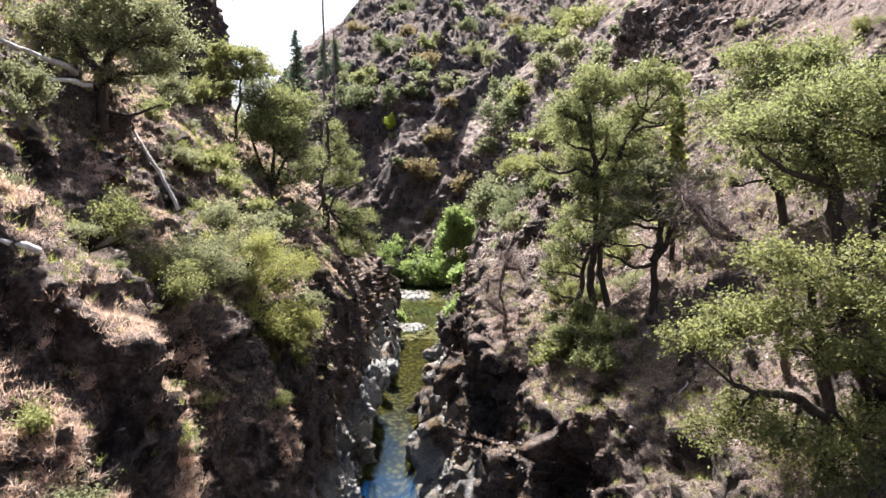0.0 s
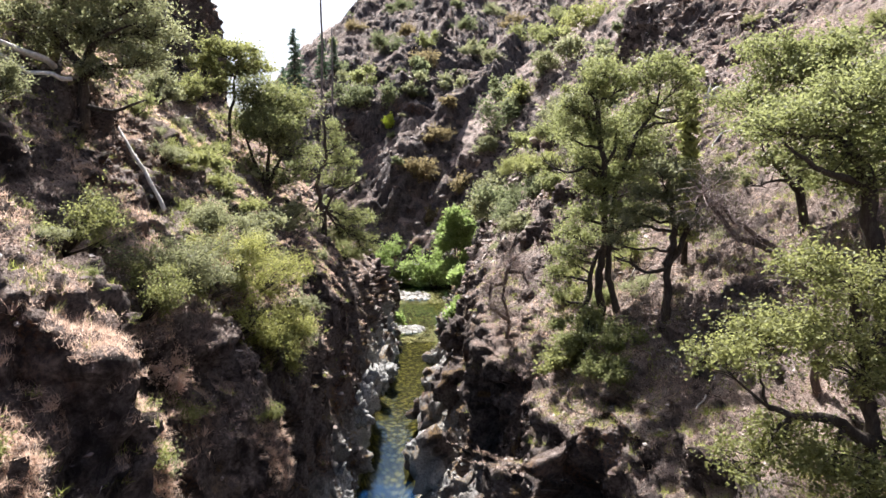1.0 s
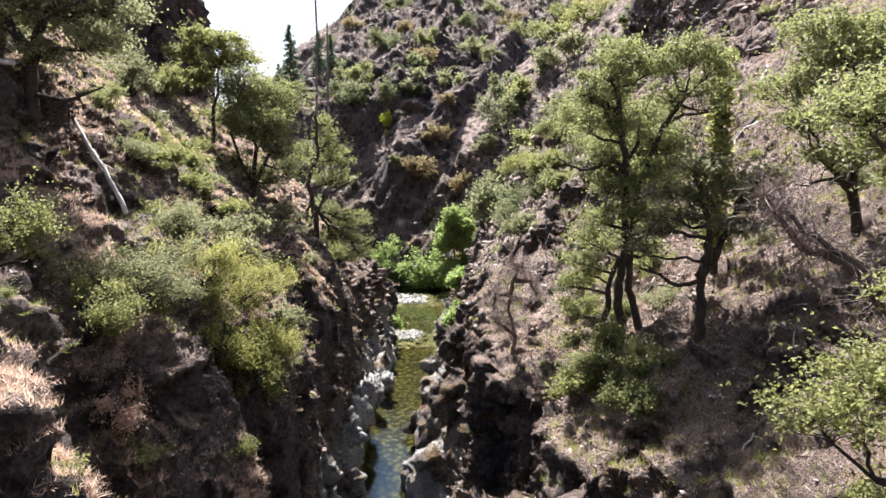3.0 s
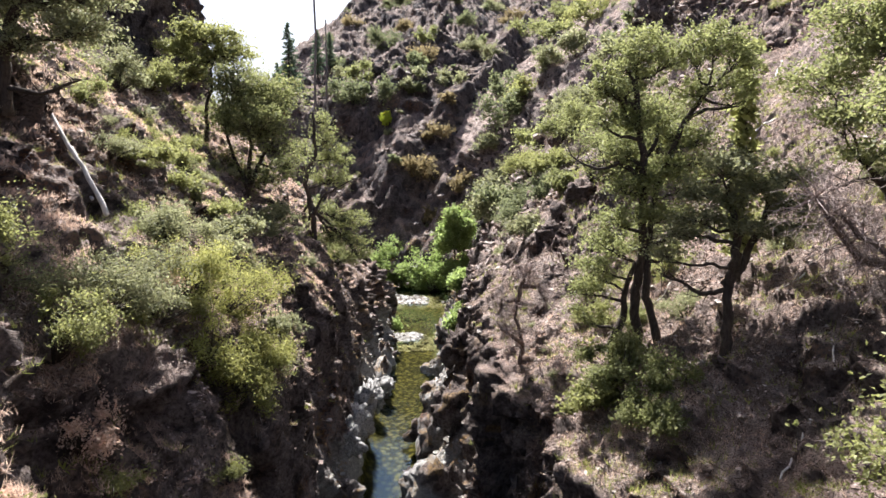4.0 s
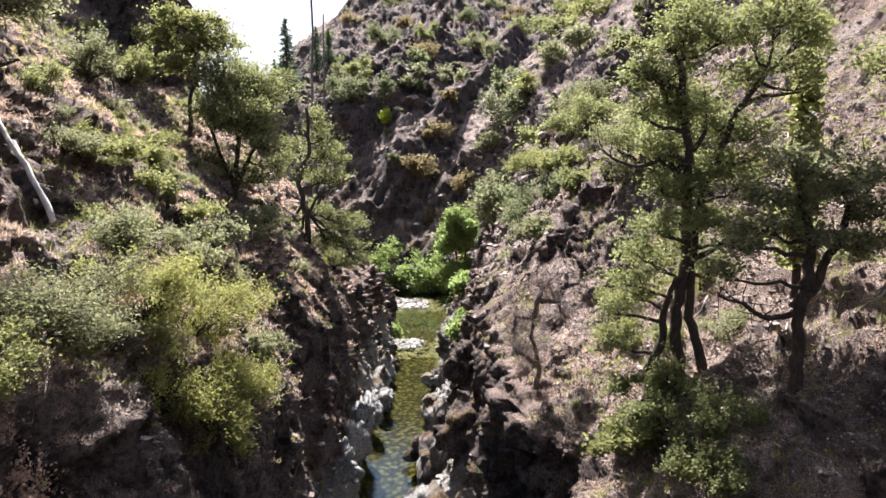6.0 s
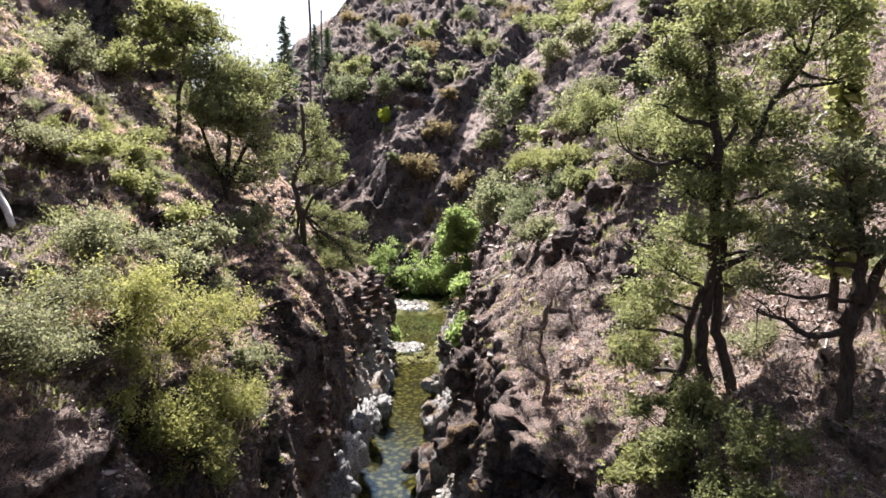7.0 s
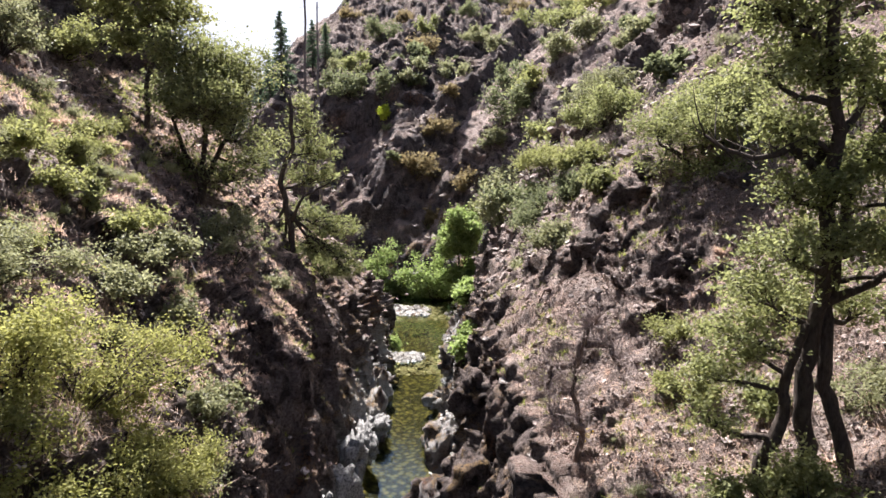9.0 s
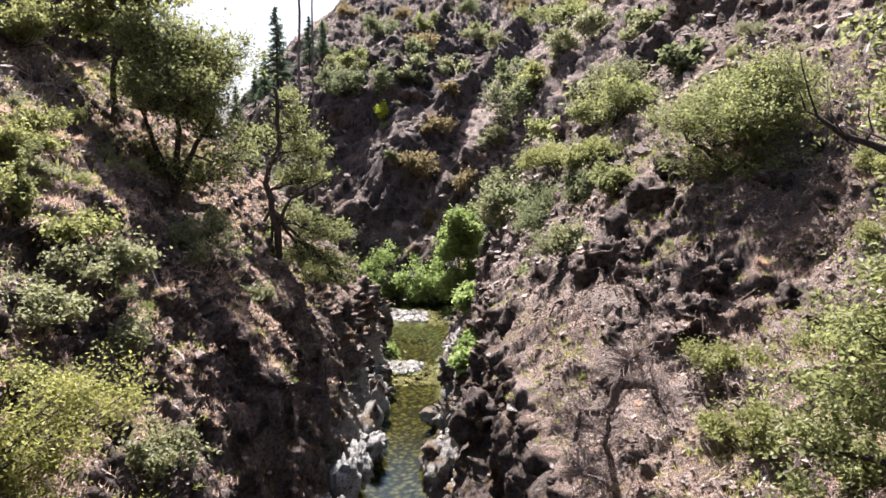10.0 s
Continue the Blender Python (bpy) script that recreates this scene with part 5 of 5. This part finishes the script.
SLOPE_PLACES = [
    (11.4, 127.8, 3.8, 11.0, M_SCRUB), (17.0, 128.5, 3.4, 5.6, M_LIGHT), (21.5, 129, 3.0, 7.0, M_GREY), (14.4, 139, 3.4, 6.6, M_SCRUB), (25.6, 125.5, 3.0, 5.0, M_GREY), (8.6, 126, 2.6, 4.0, M_GREY), (4.2, 126, 2.6, 4.0, M_RUST), (14.0, 97.5, 2.8, 3.8, M_OAK),
    (15.0, 82.3, 2.4, 3.2, M_GREY), (26.4, 203, 5.0, 6.6, M_OAK), (31.1, 135, 4.4, 5.2, M_LIGHT), (10.1, 117, 3.4, 5.6, M_GREY), (7.8, 76, 2.5, 3.6, M_SCRUB), (6.6, 118.5, 3.0, 6.6, M_OAK), (26.7, 148, 3.6, 4.8, M_OAK), (23.2, 90, 2.6, 3.6, M_GREY), (7.1, 90, 3.6, 6.0, M_GREY)]
for k, place in enumerate((FAR_PLACES, SLOPE_PLACES)):
    for i, (x, y, rx, h, m) in enumerate(place):
        bush("hillside_shrub", (x, y, hill_at(x, y) - 0.3), FAR_SHRUB[m], rx, h, int(330 * rx), 0.34, m, 700 + 40 * k + i, group="hillside shrubs", clump=0.36, shoots_most=12)
bush("hillside_shrub", (-12.2, 143.8, hill_at(-12.2, 143.8) + 0.3), "bright yellow-green shrub on the far hillside", 1.3, 3.2, 1100, 0.3, M_LIME, 160, clump=0.4)


# ---------------------------------------------------------------- boulders
def ball(res):
    bm = bmesh.new()
    bmesh.ops.create_icosphere(bm, subdivisions=res, radius=1)
    v = np.array([q.co[:] for q in bm.verts])
    f = np.array([[q.index for q in fc.verts] for fc in bm.faces])
    bm.free()
    return v, f


BALL_V, BALL_F = ball(4)


def boulder(x, y, size, seed, label, up=0.0, name="boulder", group="streamside boulders"):
    g = np.random.default_rng(seed)
    v = BALL_V.copy()
    bb, cc = blocks(v * 0.9 + seed * 3.1, seed)
    b4, c4 = blocks(v * 2.4 + seed * 3.1, seed + 5)
    rr = ridged(v * 1.7 + seed * 2.3, 4, seed + 9)
    v = v * (1 + 0.16 * bb + 0.06 * b4 + 0.30 * rr - 0.12 * np.exp(-cc * 8))[:, None]
    v *= np.array(size) * g.uniform(0.85, 1.15, 3)
    me = mesh(name, v, [BALL_F], [M_GROUND], True)
    me.attributes.new("rock", "FLOAT", "POINT").data.foreach_set("value", np.full(len(v), 1.4, dtype=np.float32))
    ob = new(name, me)
    ob.location = (x, y, floor_at(x, y) + up)
    ob.rotation_euler = (g.uniform(-0.3, 0.3), g.uniform(-0.3, 0.3), g.uniform(0, 6.28))
    return tagged(ob, label, "boulder", group=group)


for i, (x, y, sz) in enumerate([(-1.0, 38.5, (1.2, 1.5, 1.6)), (-1.5, 41.5, (1.0, 1.3, 1.1)), (-0.4, 44, (1.3, 1.6, 1.8)), (-1.2, 47.5, (0.9, 1.2, 1.0)), (-0.2, 51, (1.1, 1.5, 1.6)), (-0.6, 55, (1.2, 1.4, 1.2)), (0.3, 58.5, (1.0, 1.2, 1.2)),
                               (-0.3, 35, (1.4, 1.6, 2.0)), (0.6, 40, (1.2, 1.5, 1.8)), (1.2, 46, (1.2, 1.5, 1.6)), (-0.4, 63, (1.0, 1.3, 1.0)), (0.4, 68, (1.2, 1.5, 1.3))]):
    boulder(x, y, sz, 400 + i, "grey and ochre boulder at the stream's edge", 0.3)
for i, (x, y, sz) in enumerate([(-5.7, 37.5, (0.6, 1.2, 0.9)), (-5.5, 57, (0.9, 1.6, 1.2)), (-5.9, 60.5, (1.0, 1.8, 2.0)), (-6.1, 65, (0.8, 1.6, 1.8)), (-5.9, 70, (0.9, 1.5, 1.0)), (-6.3, 74, (1.0, 1.4, 0.8))]):
    boulder(x, y, sz, 420 + i, "pale grey water-worn boulder below the cliff", 0.2)

for i, (x, y, sz) in enumerate([(6.6, 46.2, (1.0, 1.0, 1.1)), (7.8, 46.6, (1.2, 1.0, 1.3)), (9.2, 46.2, (1.2, 1.0, 1.1)), (10.4, 46.8, (0.9, 0.9, 0.8)), (7.2, 44.8, (0.8, 0.8, 0.7)),
                               (13.0, 70.5, (1.6, 1.6, 2.0)), (14.6, 70.8, (1.8, 1.6, 2.2)), (16.4, 71.0, (2.0, 1.8, 2.4)), (18.4, 71.4, (2.0, 1.8, 2.2)),
                               (8.2, 38.2, (0.8, 0.7, 0.6)), (9.3, 38.8, (0.7, 0.6, 0.5)), (7.6, 35.6, (0.6, 0.6, 0.5)), (10.6, 36.4, (0.9, 0.8, 0.6)), (6.2, 40.2, (0.8, 0.8, 0.7)), (5.2, 38.0, (0.7, 0.7, 0.6)), (11.8, 40.4, (0.8, 0.7, 0.6)), (9.6, 33.6, (0.6, 0.5, 0.4))]):
    boulder(x, y, sz, 440 + i, "dark reddish rock outcrop breaking through the slope", -0.15, "rock_outcrop", "slope outcrops")

def stone_material(name, a, b_, c_):
    m, n, l, b = material(name, 0.9, 0.2)
    geo = n.new("ShaderNodeNewGeometry")
    col = ramp(n, l, geo.outputs["Random Per Island"], [(0.0, a), (0.6, b_), (1.0, c_)])
    f = noise_node(n, l, geo.outputs["Position"], 9.0, 5, 0.7)
    col = mix(n, l, span(n, l, f, 0.4, 0.65), col, tuple(x * 0.5 for x in a))
    l.new(col, b.inputs["Base Color"])
    bump(n, l, b, f, 0.8, 0.05)
    return m


M_PALE = stone_material("pale_rock", (0.12, 0.113, 0.105), (0.21, 0.20, 0.188), (0.29, 0.28, 0.262))


# ---------------------------------------------------------------- rock spurs on the left cliff
def spur(crest, width, seed, label, tufts):
    """A rocky rib running down the cliff along the crest, with dry grass on its back."""
    g = np.random.default_rng(seed)
    c = np.array(crest, float)
    u = np.linspace(0, len(c) - 1, 90)
    k = np.arange(len(c))
    line = np.stack([np.interp(u, k, c[:, i]) for i in range(3)], 1)
    d = np.gradient(line, axis=0)
    side = np.stack([-d[:, 1], d[:, 0], 0 * d[:, 0]], 1)
    side /= np.linalg.norm(side, axis=1)[:, None] + 1e-9
    a = np.linspace(0, 2 * math.pi, 57)[:-1]
    wid = width * (0.8 + 0.35 * fbm(line * 0.8 + seed, 3, seed)) * np.clip(np.minimum(u + 0.25, len(c) - 1 - u + 0.12) * 1.6, 0.15, 1)
    v = line[:, None] + side[:, None] * (np.cos(a)[None] * wid[:, None])[..., None]
    v[..., 2] += (np.where(np.sin(a) > 0, 0.22, 1.9)[None] * np.sin(a)[None] * wid[:, None]) - 0.3 * wid[:, None]
    p = v.reshape(-1, 3)
    bb, cc = blocks(p * 1.5 + seed, seed)
    b4, _ = blocks(p * 4.0 + seed, seed + 3)
    nrm = (p - np.repeat(line - (0, 0, 0.4), 56, 0))
    nrm /= np.linalg.norm(nrm, axis=1)[:, None] + 1e-9
    p = p + nrm * (0.26 * bb + 0.10 * b4 - 0.14 * np.exp(-cc * 8))[:, None] * (width / 0.7)
    i, j = np.meshgrid(np.arange(89), np.arange(56), indexing="ij")
    q = np.stack([i * 56 + j, (i + 1) * 56 + j, (i + 1) * 56 + (j + 1) % 56, i * 56 + (j + 1) % 56], -1).reshape(-1, 4)
    tri = np.concatenate([q[:, [0, 2, 1]], q[:, [0, 3, 2]]])
    me = mesh("rock_spur", p, [tri], [M_GROUND], False)
    top = np.tile(np.sin(a), 90)
    me.attributes.new("rock", "FLOAT", "POINT").data.foreach_set("value", np.where(top > 0.35, 0.25, 1.3).astype(np.float32))
    ob = tagged(new("rock_spur", me), label, "rock outcrop", group="cliff spurs")
    pick = np.flatnonzero(np.tile(np.sin(a), 90) > 0.1)
    c0 = np.repeat(p[g.choice(pick, tufts)], 7, 0) + g.normal(0, 0.06, (tufts * 7, 3)) * (1, 1, 0.3)
    n = len(c0)
    e = g.normal(0, 0.5, (n, 3)) + (0.15, -0.25, 0.4)
    e *= (g.uniform(0.08, 0.3, n) / np.linalg.norm(e, axis=1))[:, None]
    s = np.cross(e, g.normal(0, 1, (n, 3)))
    s *= 0.007 / (np.linalg.norm(s, axis=1)[:, None] + 1e-9)
    w = np.stack([c0 - s, c0 + s, c0 + e], 1).reshape(-1, 3)
    tuft = part("grass_cover", mesh("grass_cover", w, [np.arange(n * 3).reshape(-1, 3)], [M_STRAW], False), ob)
    return ob


SPUR = "rocky rib of the cliff with dry reddish grass on its back"
spur([(-8.4, 14.7, 15.0), (-7.6, 14.5, 14.0), (-7.1, 14.4, 13.2), (-6.7, 14.35, 12.5), (-6.4, 14.3, 11.4), (-6.1, 14.3, 10.2)], 0.7, 501, SPUR, 2200)
spur([(-8.9, 11.7, 14.4), (-8.0, 11.2, 14.0), (-7.3, 10.9, 13.5), (-6.8, 10.7, 12.8), (-6.4, 10.6, 11.8)], 0.8, 502, SPUR, 1900)
spur([(-7.3, 22.3, 11.0), (-6.5, 21.7, 10.5), (-5.8, 21.2, 9.7), (-5.4, 21.0, 8.4)], 0.75, 503, SPUR, 600)
spur([(-8.0, 16.2, 12.9), (-7.3, 15.4, 12.4), (-6.7, 15.0, 11.4), (-6.4, 14.9, 9.8)], 0.5, 504, SPUR, 500)
for i, (p, rx, h, m, lab) in enumerate([
        ((-7.6, 14.7, 13.8), 0.5, 0.7, M_LIGHT, "pale yellow-green shrub on a cliff rib"), ((-7.1, 14.6, 13.1), 0.45, 0.6, M_LIGHT, "pale yellow-green shrub on a cliff rib"), ((-6.6, 14.5, 12.2), 0.3, 0.45, M_LIGHT, "small pale shrub on a cliff rib"),
        ((-6.7, 10.8, 12.6), 0.35, 0.5, M_GREY, "silver-grey shrub on a cliff ledge"), ((-7.8, 11.2, 13.9), 0.3, 0.45, M_LIGHT, "small yellow-green shrub on a cliff ledge"), ((-6.8, 15.1, 11.6), 0.3, 0.4, M_GREY, "silver-grey shrub on a cliff ledge"),
        ((-6.2, 21.8, 10.2), 0.4, 0.6, M_LIGHT, "small pale shrub on a cliff rib")]):
    bush("shrub", p, lab, rx, h, int(2600 * rx), 0.045, m, 520 + i)
spiky("spiky_plant", (-7.0, 14.2, 13.1), "green spiky rosette plant on a cliff rib", 40, 0.8, M_GRASS, 530)
spiky("grass_clump", (-6.8, 14.15, 12.7), "clump of long dry reddish-tan grass", 34, 0.6, M_STRAW, 531, 0.014)
for i, (x, y, z, sz) in enumerate([(-6.1, 34.6, 1.6, (0.8, 1.3, 1.3)), (-5.6, 33.0, 1.0, (0.7, 1.0, 1.0)), (-5.8, 40.0, 3.4, (0.6, 1.1, 1.4)), (-5.7, 44.0, 2.4, (0.7, 1.4, 1.6)), (-5.7, 48.5, 2.2, (0.8, 1.4, 1.5)), (-5.6, 53.0, 1.4, (0.8, 1.3, 1.2)), (-5.2, 57.0, 0.8, (0.9, 1.3, 0.9))]):
    ob = boulder(x, y, sz, 540 + i, "pale whitish-grey rock at the cliff's foot by the water", z - floor_at(x, y), "pale_rock", "cliff foot rocks")
    ob.data.materials[0] = M_PALE

# ---------------------------------------------------------------- dry grass
def grass(name, count, region, blades, hgt, mat, seed, label, low=0.5):
    """Tufts of thin blades over the ground's gentler faces inside region (x0, x1, y0, y1)."""
    rng = np.random.default_rng(seed)
    g = GRID[:-1, :-1]
    e1, e2 = GRID[1:, :-1] - g, GRID[:-1, 1:] - g
    nn = np.cross(e2, e1)
    area = np.linalg.norm(nn, axis=-1)
    nz = nn[..., 2] / (area + 1e-9)
    dens = fbm(g.reshape(-1, 3) * 0.35, 3, seed).reshape(nz.shape)
    w = area * (nz > low + 0.4 * np.clip((12 - g[..., 2]) / 3, 0, 1)) * (g[..., 2] > 4) * (g[..., 0] > region[0]) * (g[..., 0] < region[1]) * (g[..., 1] > region[2]) * (g[..., 1] < region[3]) * np.clip(dens + 0.35, 0, 1)
    w = (w / np.maximum(12, g[..., 1])).ravel()
    idx = rng.choice(len(w), count, p=w / w.sum())
    u = rng.uniform(0, 1, (count, 2))
    c = g.reshape(-1, 3)[idx] + e1.reshape(-1, 3)[idx] * u[:, :1] + e2.reshape(-1, 3)[idx] * u[:, 1:]
    c = np.repeat(c, blades, 0) + rng.normal(0, 0.05, (count * blades, 3)) * (1, 1, 0.2)
    k = len(c)
    far = (np.maximum(20, c[:, 1]) / 20)[:, None]
    d = rng.normal(0, 0.55, (k, 3)) + (0, 0, 0.7)
    d[:, 2] = np.abs(d[:, 2])
    d *= (hgt * rng.uniform(0.4, 1.3, k) / np.linalg.norm(d, axis=1))[:, None]
    s = np.cross(d, rng.normal(0, 1, (k, 3)))
    s *= 0.007 * far / (np.linalg.norm(s, axis=1)[:, None] + 1e-9)
    v = np.stack([c - s, c + s, c + d], 1).reshape(-1, 3)
    ob = new(name, mesh(name, v, [np.arange(k * 3).reshape(-1, 3)], [mat], False))
    return tagged(ob, label, "grass", kind="stuff")


grass("dry_grass", 60000, (-26, -5, 8, 75), 4, 0.19, M_STRAW, 201, "tufts of dry straw-coloured grass on the slopes")
grass("dry_grass", 16000, (2, 30, 8, 75), 4, 0.15, M_STRAW, 203, "short dry grass and litter on the slope")
grass("leaf_litter", 7000, (3, 14, 18, 38), 4, 0.10, M_STRAW, 204, "fallen twigs and dry litter under the oaks", 0.3)
grass("green_grass", 9000, (-20, 20, 8, 60), 9, 0.3, M_GRASS, 202, "yellow-green grass and low herbs on the slopes")


# ---------------------------------------------------------------- loose stones
def stones(name, count, region, sizes, mat, seed, label, low=0.45, zmin=3.0, zmax=99.0, grid=None):
    """Angular stones bedded in the ground inside region (x0, x1, y0, y1)."""
    rng = np.random.default_rng(seed)
    grid = GRID if grid is None else grid
    g = grid[:-1, :-1]
    e1, e2 = grid[1:, :-1] - g, grid[:-1, 1:] - g
    nn = np.cross(e2, e1)
    area = np.linalg.norm(nn, axis=-1)
    nz = nn[..., 2] / (area + 1e-9)
    w = area * (nz > low) * (g[..., 2] > zmin) * (g[..., 2] < zmax) * (g[..., 0] > region[0]) * (g[..., 0] < region[1]) * (g[..., 1] > region[2]) * (g[..., 1] < region[3])
    w = (w / np.maximum(15, g[..., 1])).ravel()
    idx = rng.choice(len(w), count, p=w / w.sum())
    c = g.reshape(-1, 3)[idx] + e1.reshape(-1, 3)[idx] * rng.uniform(0, 1, (count, 1)) + e2.reshape(-1, 3)[idx] * rng.uniform(0, 1, (count, 1))
    octa = np.array([(1, 0, 0), (0, 1, 0), (-1, 0, 0), (0, -1, 0), (0.2, 0.1, 0.8), (0, 0, -0.8), (0.7, 0.7, 0.5), (-0.6, 0.5, 0.6)], float)
    tri = np.array([(0, 6, 4), (6, 1, 4), (1, 7, 4), (7, 2, 4), (2, 3, 4), (3, 0, 4), (0, 1, 6), (1, 2, 7), (0, 5, 1), (1, 5, 2), (2, 5, 3), (3, 5, 0)])
    far = np.clip(c[:, 1] / 28, 0.7, 3)
    s = sizes[0] + (sizes[1] - sizes[0]) * rng.uniform(0, 1, count) ** 3
    sc = (s * far)[:, None] * rng.uniform(0.6, 1.3, (count, 3)) * (1, 1, 0.75)
    v = octa[None] * sc[:, None] * rng.uniform(0.75, 1.25, (count, 8, 3))
    a = rng.uniform(0, 6.283, count)
    ca, sa = np.cos(a)[:, None], np.sin(a)[:, None]
    v = np.stack([v[..., 0] * ca - v[..., 1] * sa, v[..., 0] * sa + v[..., 1] * ca, v[..., 2]], -1) + c[:, None] + rng.normal(0, 0.01, (count, 1, 3))
    f = (np.arange(count)[:, None, None] * 8 + tri[None]).reshape(-1, 3)
    return tagged(new(name, mesh(name, v.reshape(-1, 3), [f], [mat], False)), label, "stones", kind="stuff")


def litter(name, count, region, size, mat, seed, label, low=0.3, zmin=6.0, long=1.5):
    """Dead leaves and bark chips lying on the ground inside region (x0, x1, y0, y1)."""
    rng = np.random.default_rng(seed)
    g = GRID[:-1, :-1]
    e1, e2 = GRID[1:, :-1] - g, GRID[:-1, 1:] - g
    nn = np.cross(e2, e1)
    area = np.linalg.norm(nn, axis=-1)
    nrm = nn / (area[..., None] + 1e-9)
    patch = np.clip(fbm(g.reshape(-1, 3) * 0.6, 3, seed).reshape(area.shape) + 0.45, 0.05, 1)
    w = area * patch * (nrm[..., 2] > low) * (g[..., 2] > zmin) * (g[..., 0] > region[0]) * (g[..., 0] < region[1]) * (g[..., 1] > region[2]) * (g[..., 1] < region[3])
    w = (w / np.maximum(14, g[..., 1])).ravel()
    idx = rng.choice(len(w), count, p=w / w.sum())
    c = g.reshape(-1, 3)[idx] + e1.reshape(-1, 3)[idx] * rng.uniform(0, 1, (count, 1)) + e2.reshape(-1, 3)[idx] * rng.uniform(0, 1, (count, 1))
    up = nrm.reshape(-1, 3)[idx] + rng.normal(0, 0.35, (count, 3))
    up /= np.linalg.norm(up, axis=1)[:, None]
    d = np.cross(up, rng.normal(0, 1, (count, 3)))
    d /= np.linalg.norm(d, axis=1)[:, None] + 1e-9
    e = np.cross(up, d)
    sc = (size * rng.uniform(0.5, 1.5, count) * np.clip(c[:, 1] / 24, 0.7, 2.5))[:, None]
    c = c + up * 0.02
    v = np.stack([c - d * sc * long / 2, c + e * sc * 0.5 + up * sc * 0.25, c + d * sc * long / 2, c - e * sc * 0.5 + up * sc * 0.2], 1).reshape(-1, 3)
    return tagged(new(name, mesh(name, v, [np.arange(count * 4).reshape(-1, 4)], [mat], False)), label, "leaf litter", kind="stuff")


M_LITTER = stone_material("dead_leaf", (0.10, 0.065, 0.05), (0.33, 0.245, 0.20), (0.66, 0.56, 0.49))
litter("leaf_litter", 52000, (3, 18, 16, 46), 0.046, M_LITTER, 601, "fallen dry leaves and bark chips on the slope")
litter("leaf_litter", 26000, (-18, -5, 11, 46), 0.055, M_LITTER, 602, "fallen dry leaves and bark chips on the slope", 0.45, 10.0)
litter("fallen_twigs", 5000, (3, 18, 16, 46), 0.028, M_LITTER, 603, "thin bleached twigs scattered on the slope", 0.3, 6.0, 22.0)
litter("fallen_twigs", 3000, (-18, -5, 11, 46), 0.025, M_LITTER, 604, "thin bleached twigs scattered on the slope", 0.45, 10.0, 20.0)
litter("leaf_litter", 24000, (3, 40, 46, 115), 0.07, M_LITTER, 605, "broken stone and dry leaves on the farther slope")
M_STONE = stone_material("slope_stone", (0.15, 0.105, 0.09), (0.32, 0.26, 0.23), (0.54, 0.48, 0.43))
M_COBBLE = stone_material("stream_cobble", (0.22, 0.20, 0.17), (0.42, 0.40, 0.36), (0.66, 0.64, 0.60))
stones("slope_stones", 8000, (-24, 30, 9, 100), (0.025, 0.2), M_STONE, 301, "scattered angular stones on the dry slopes")
stones("bank_rubble", 3500, (3.5, 13, 19, 36), (0.03, 0.13), M_STONE, 308, "broken rock and litter under the oaks", 0.2, 3.0)
stones("cliff_rubble", 500, (-14, 14, 9, 60), (0.05, 0.2), M_STONE, 305, "broken rock lodged on the cliff ledges", 0.15, 3.0, 15.0)
stones("far_slope_stones", 3500, (3, 60, 48, 115), (0.06, 0.28), M_STONE, 306, "broken rock on the farther slope", 0.3, 5.0)
stones("hillside_stones", 5000, (-80, 70, 115, 310), (0.08, 0.3), M_STONE, 307, "broken rock on the far hillside", 0.3, 2.0, 200.0, HGRID)
stones("gravel_bar", 1400, (-8, 3, 73, 82), (0.05, 0.16), M_COBBLE, 302, "pale cobbles of a gravel bar across the stream", 0.2, -0.7, 1.2)
stones("gravel_bar", 900, (-14, 3, 96, 108), (0.06, 0.2), M_COBBLE, 303, "pale cobbles at the head of the stream", 0.2, -0.9, 1.5)
stones("bank_stones", 2500, (-8, 3, 30, 74), (0.04, 0.14), M_COBBLE, 304, "grey stones along the stream's edge", 0.2, -0.3, 4)
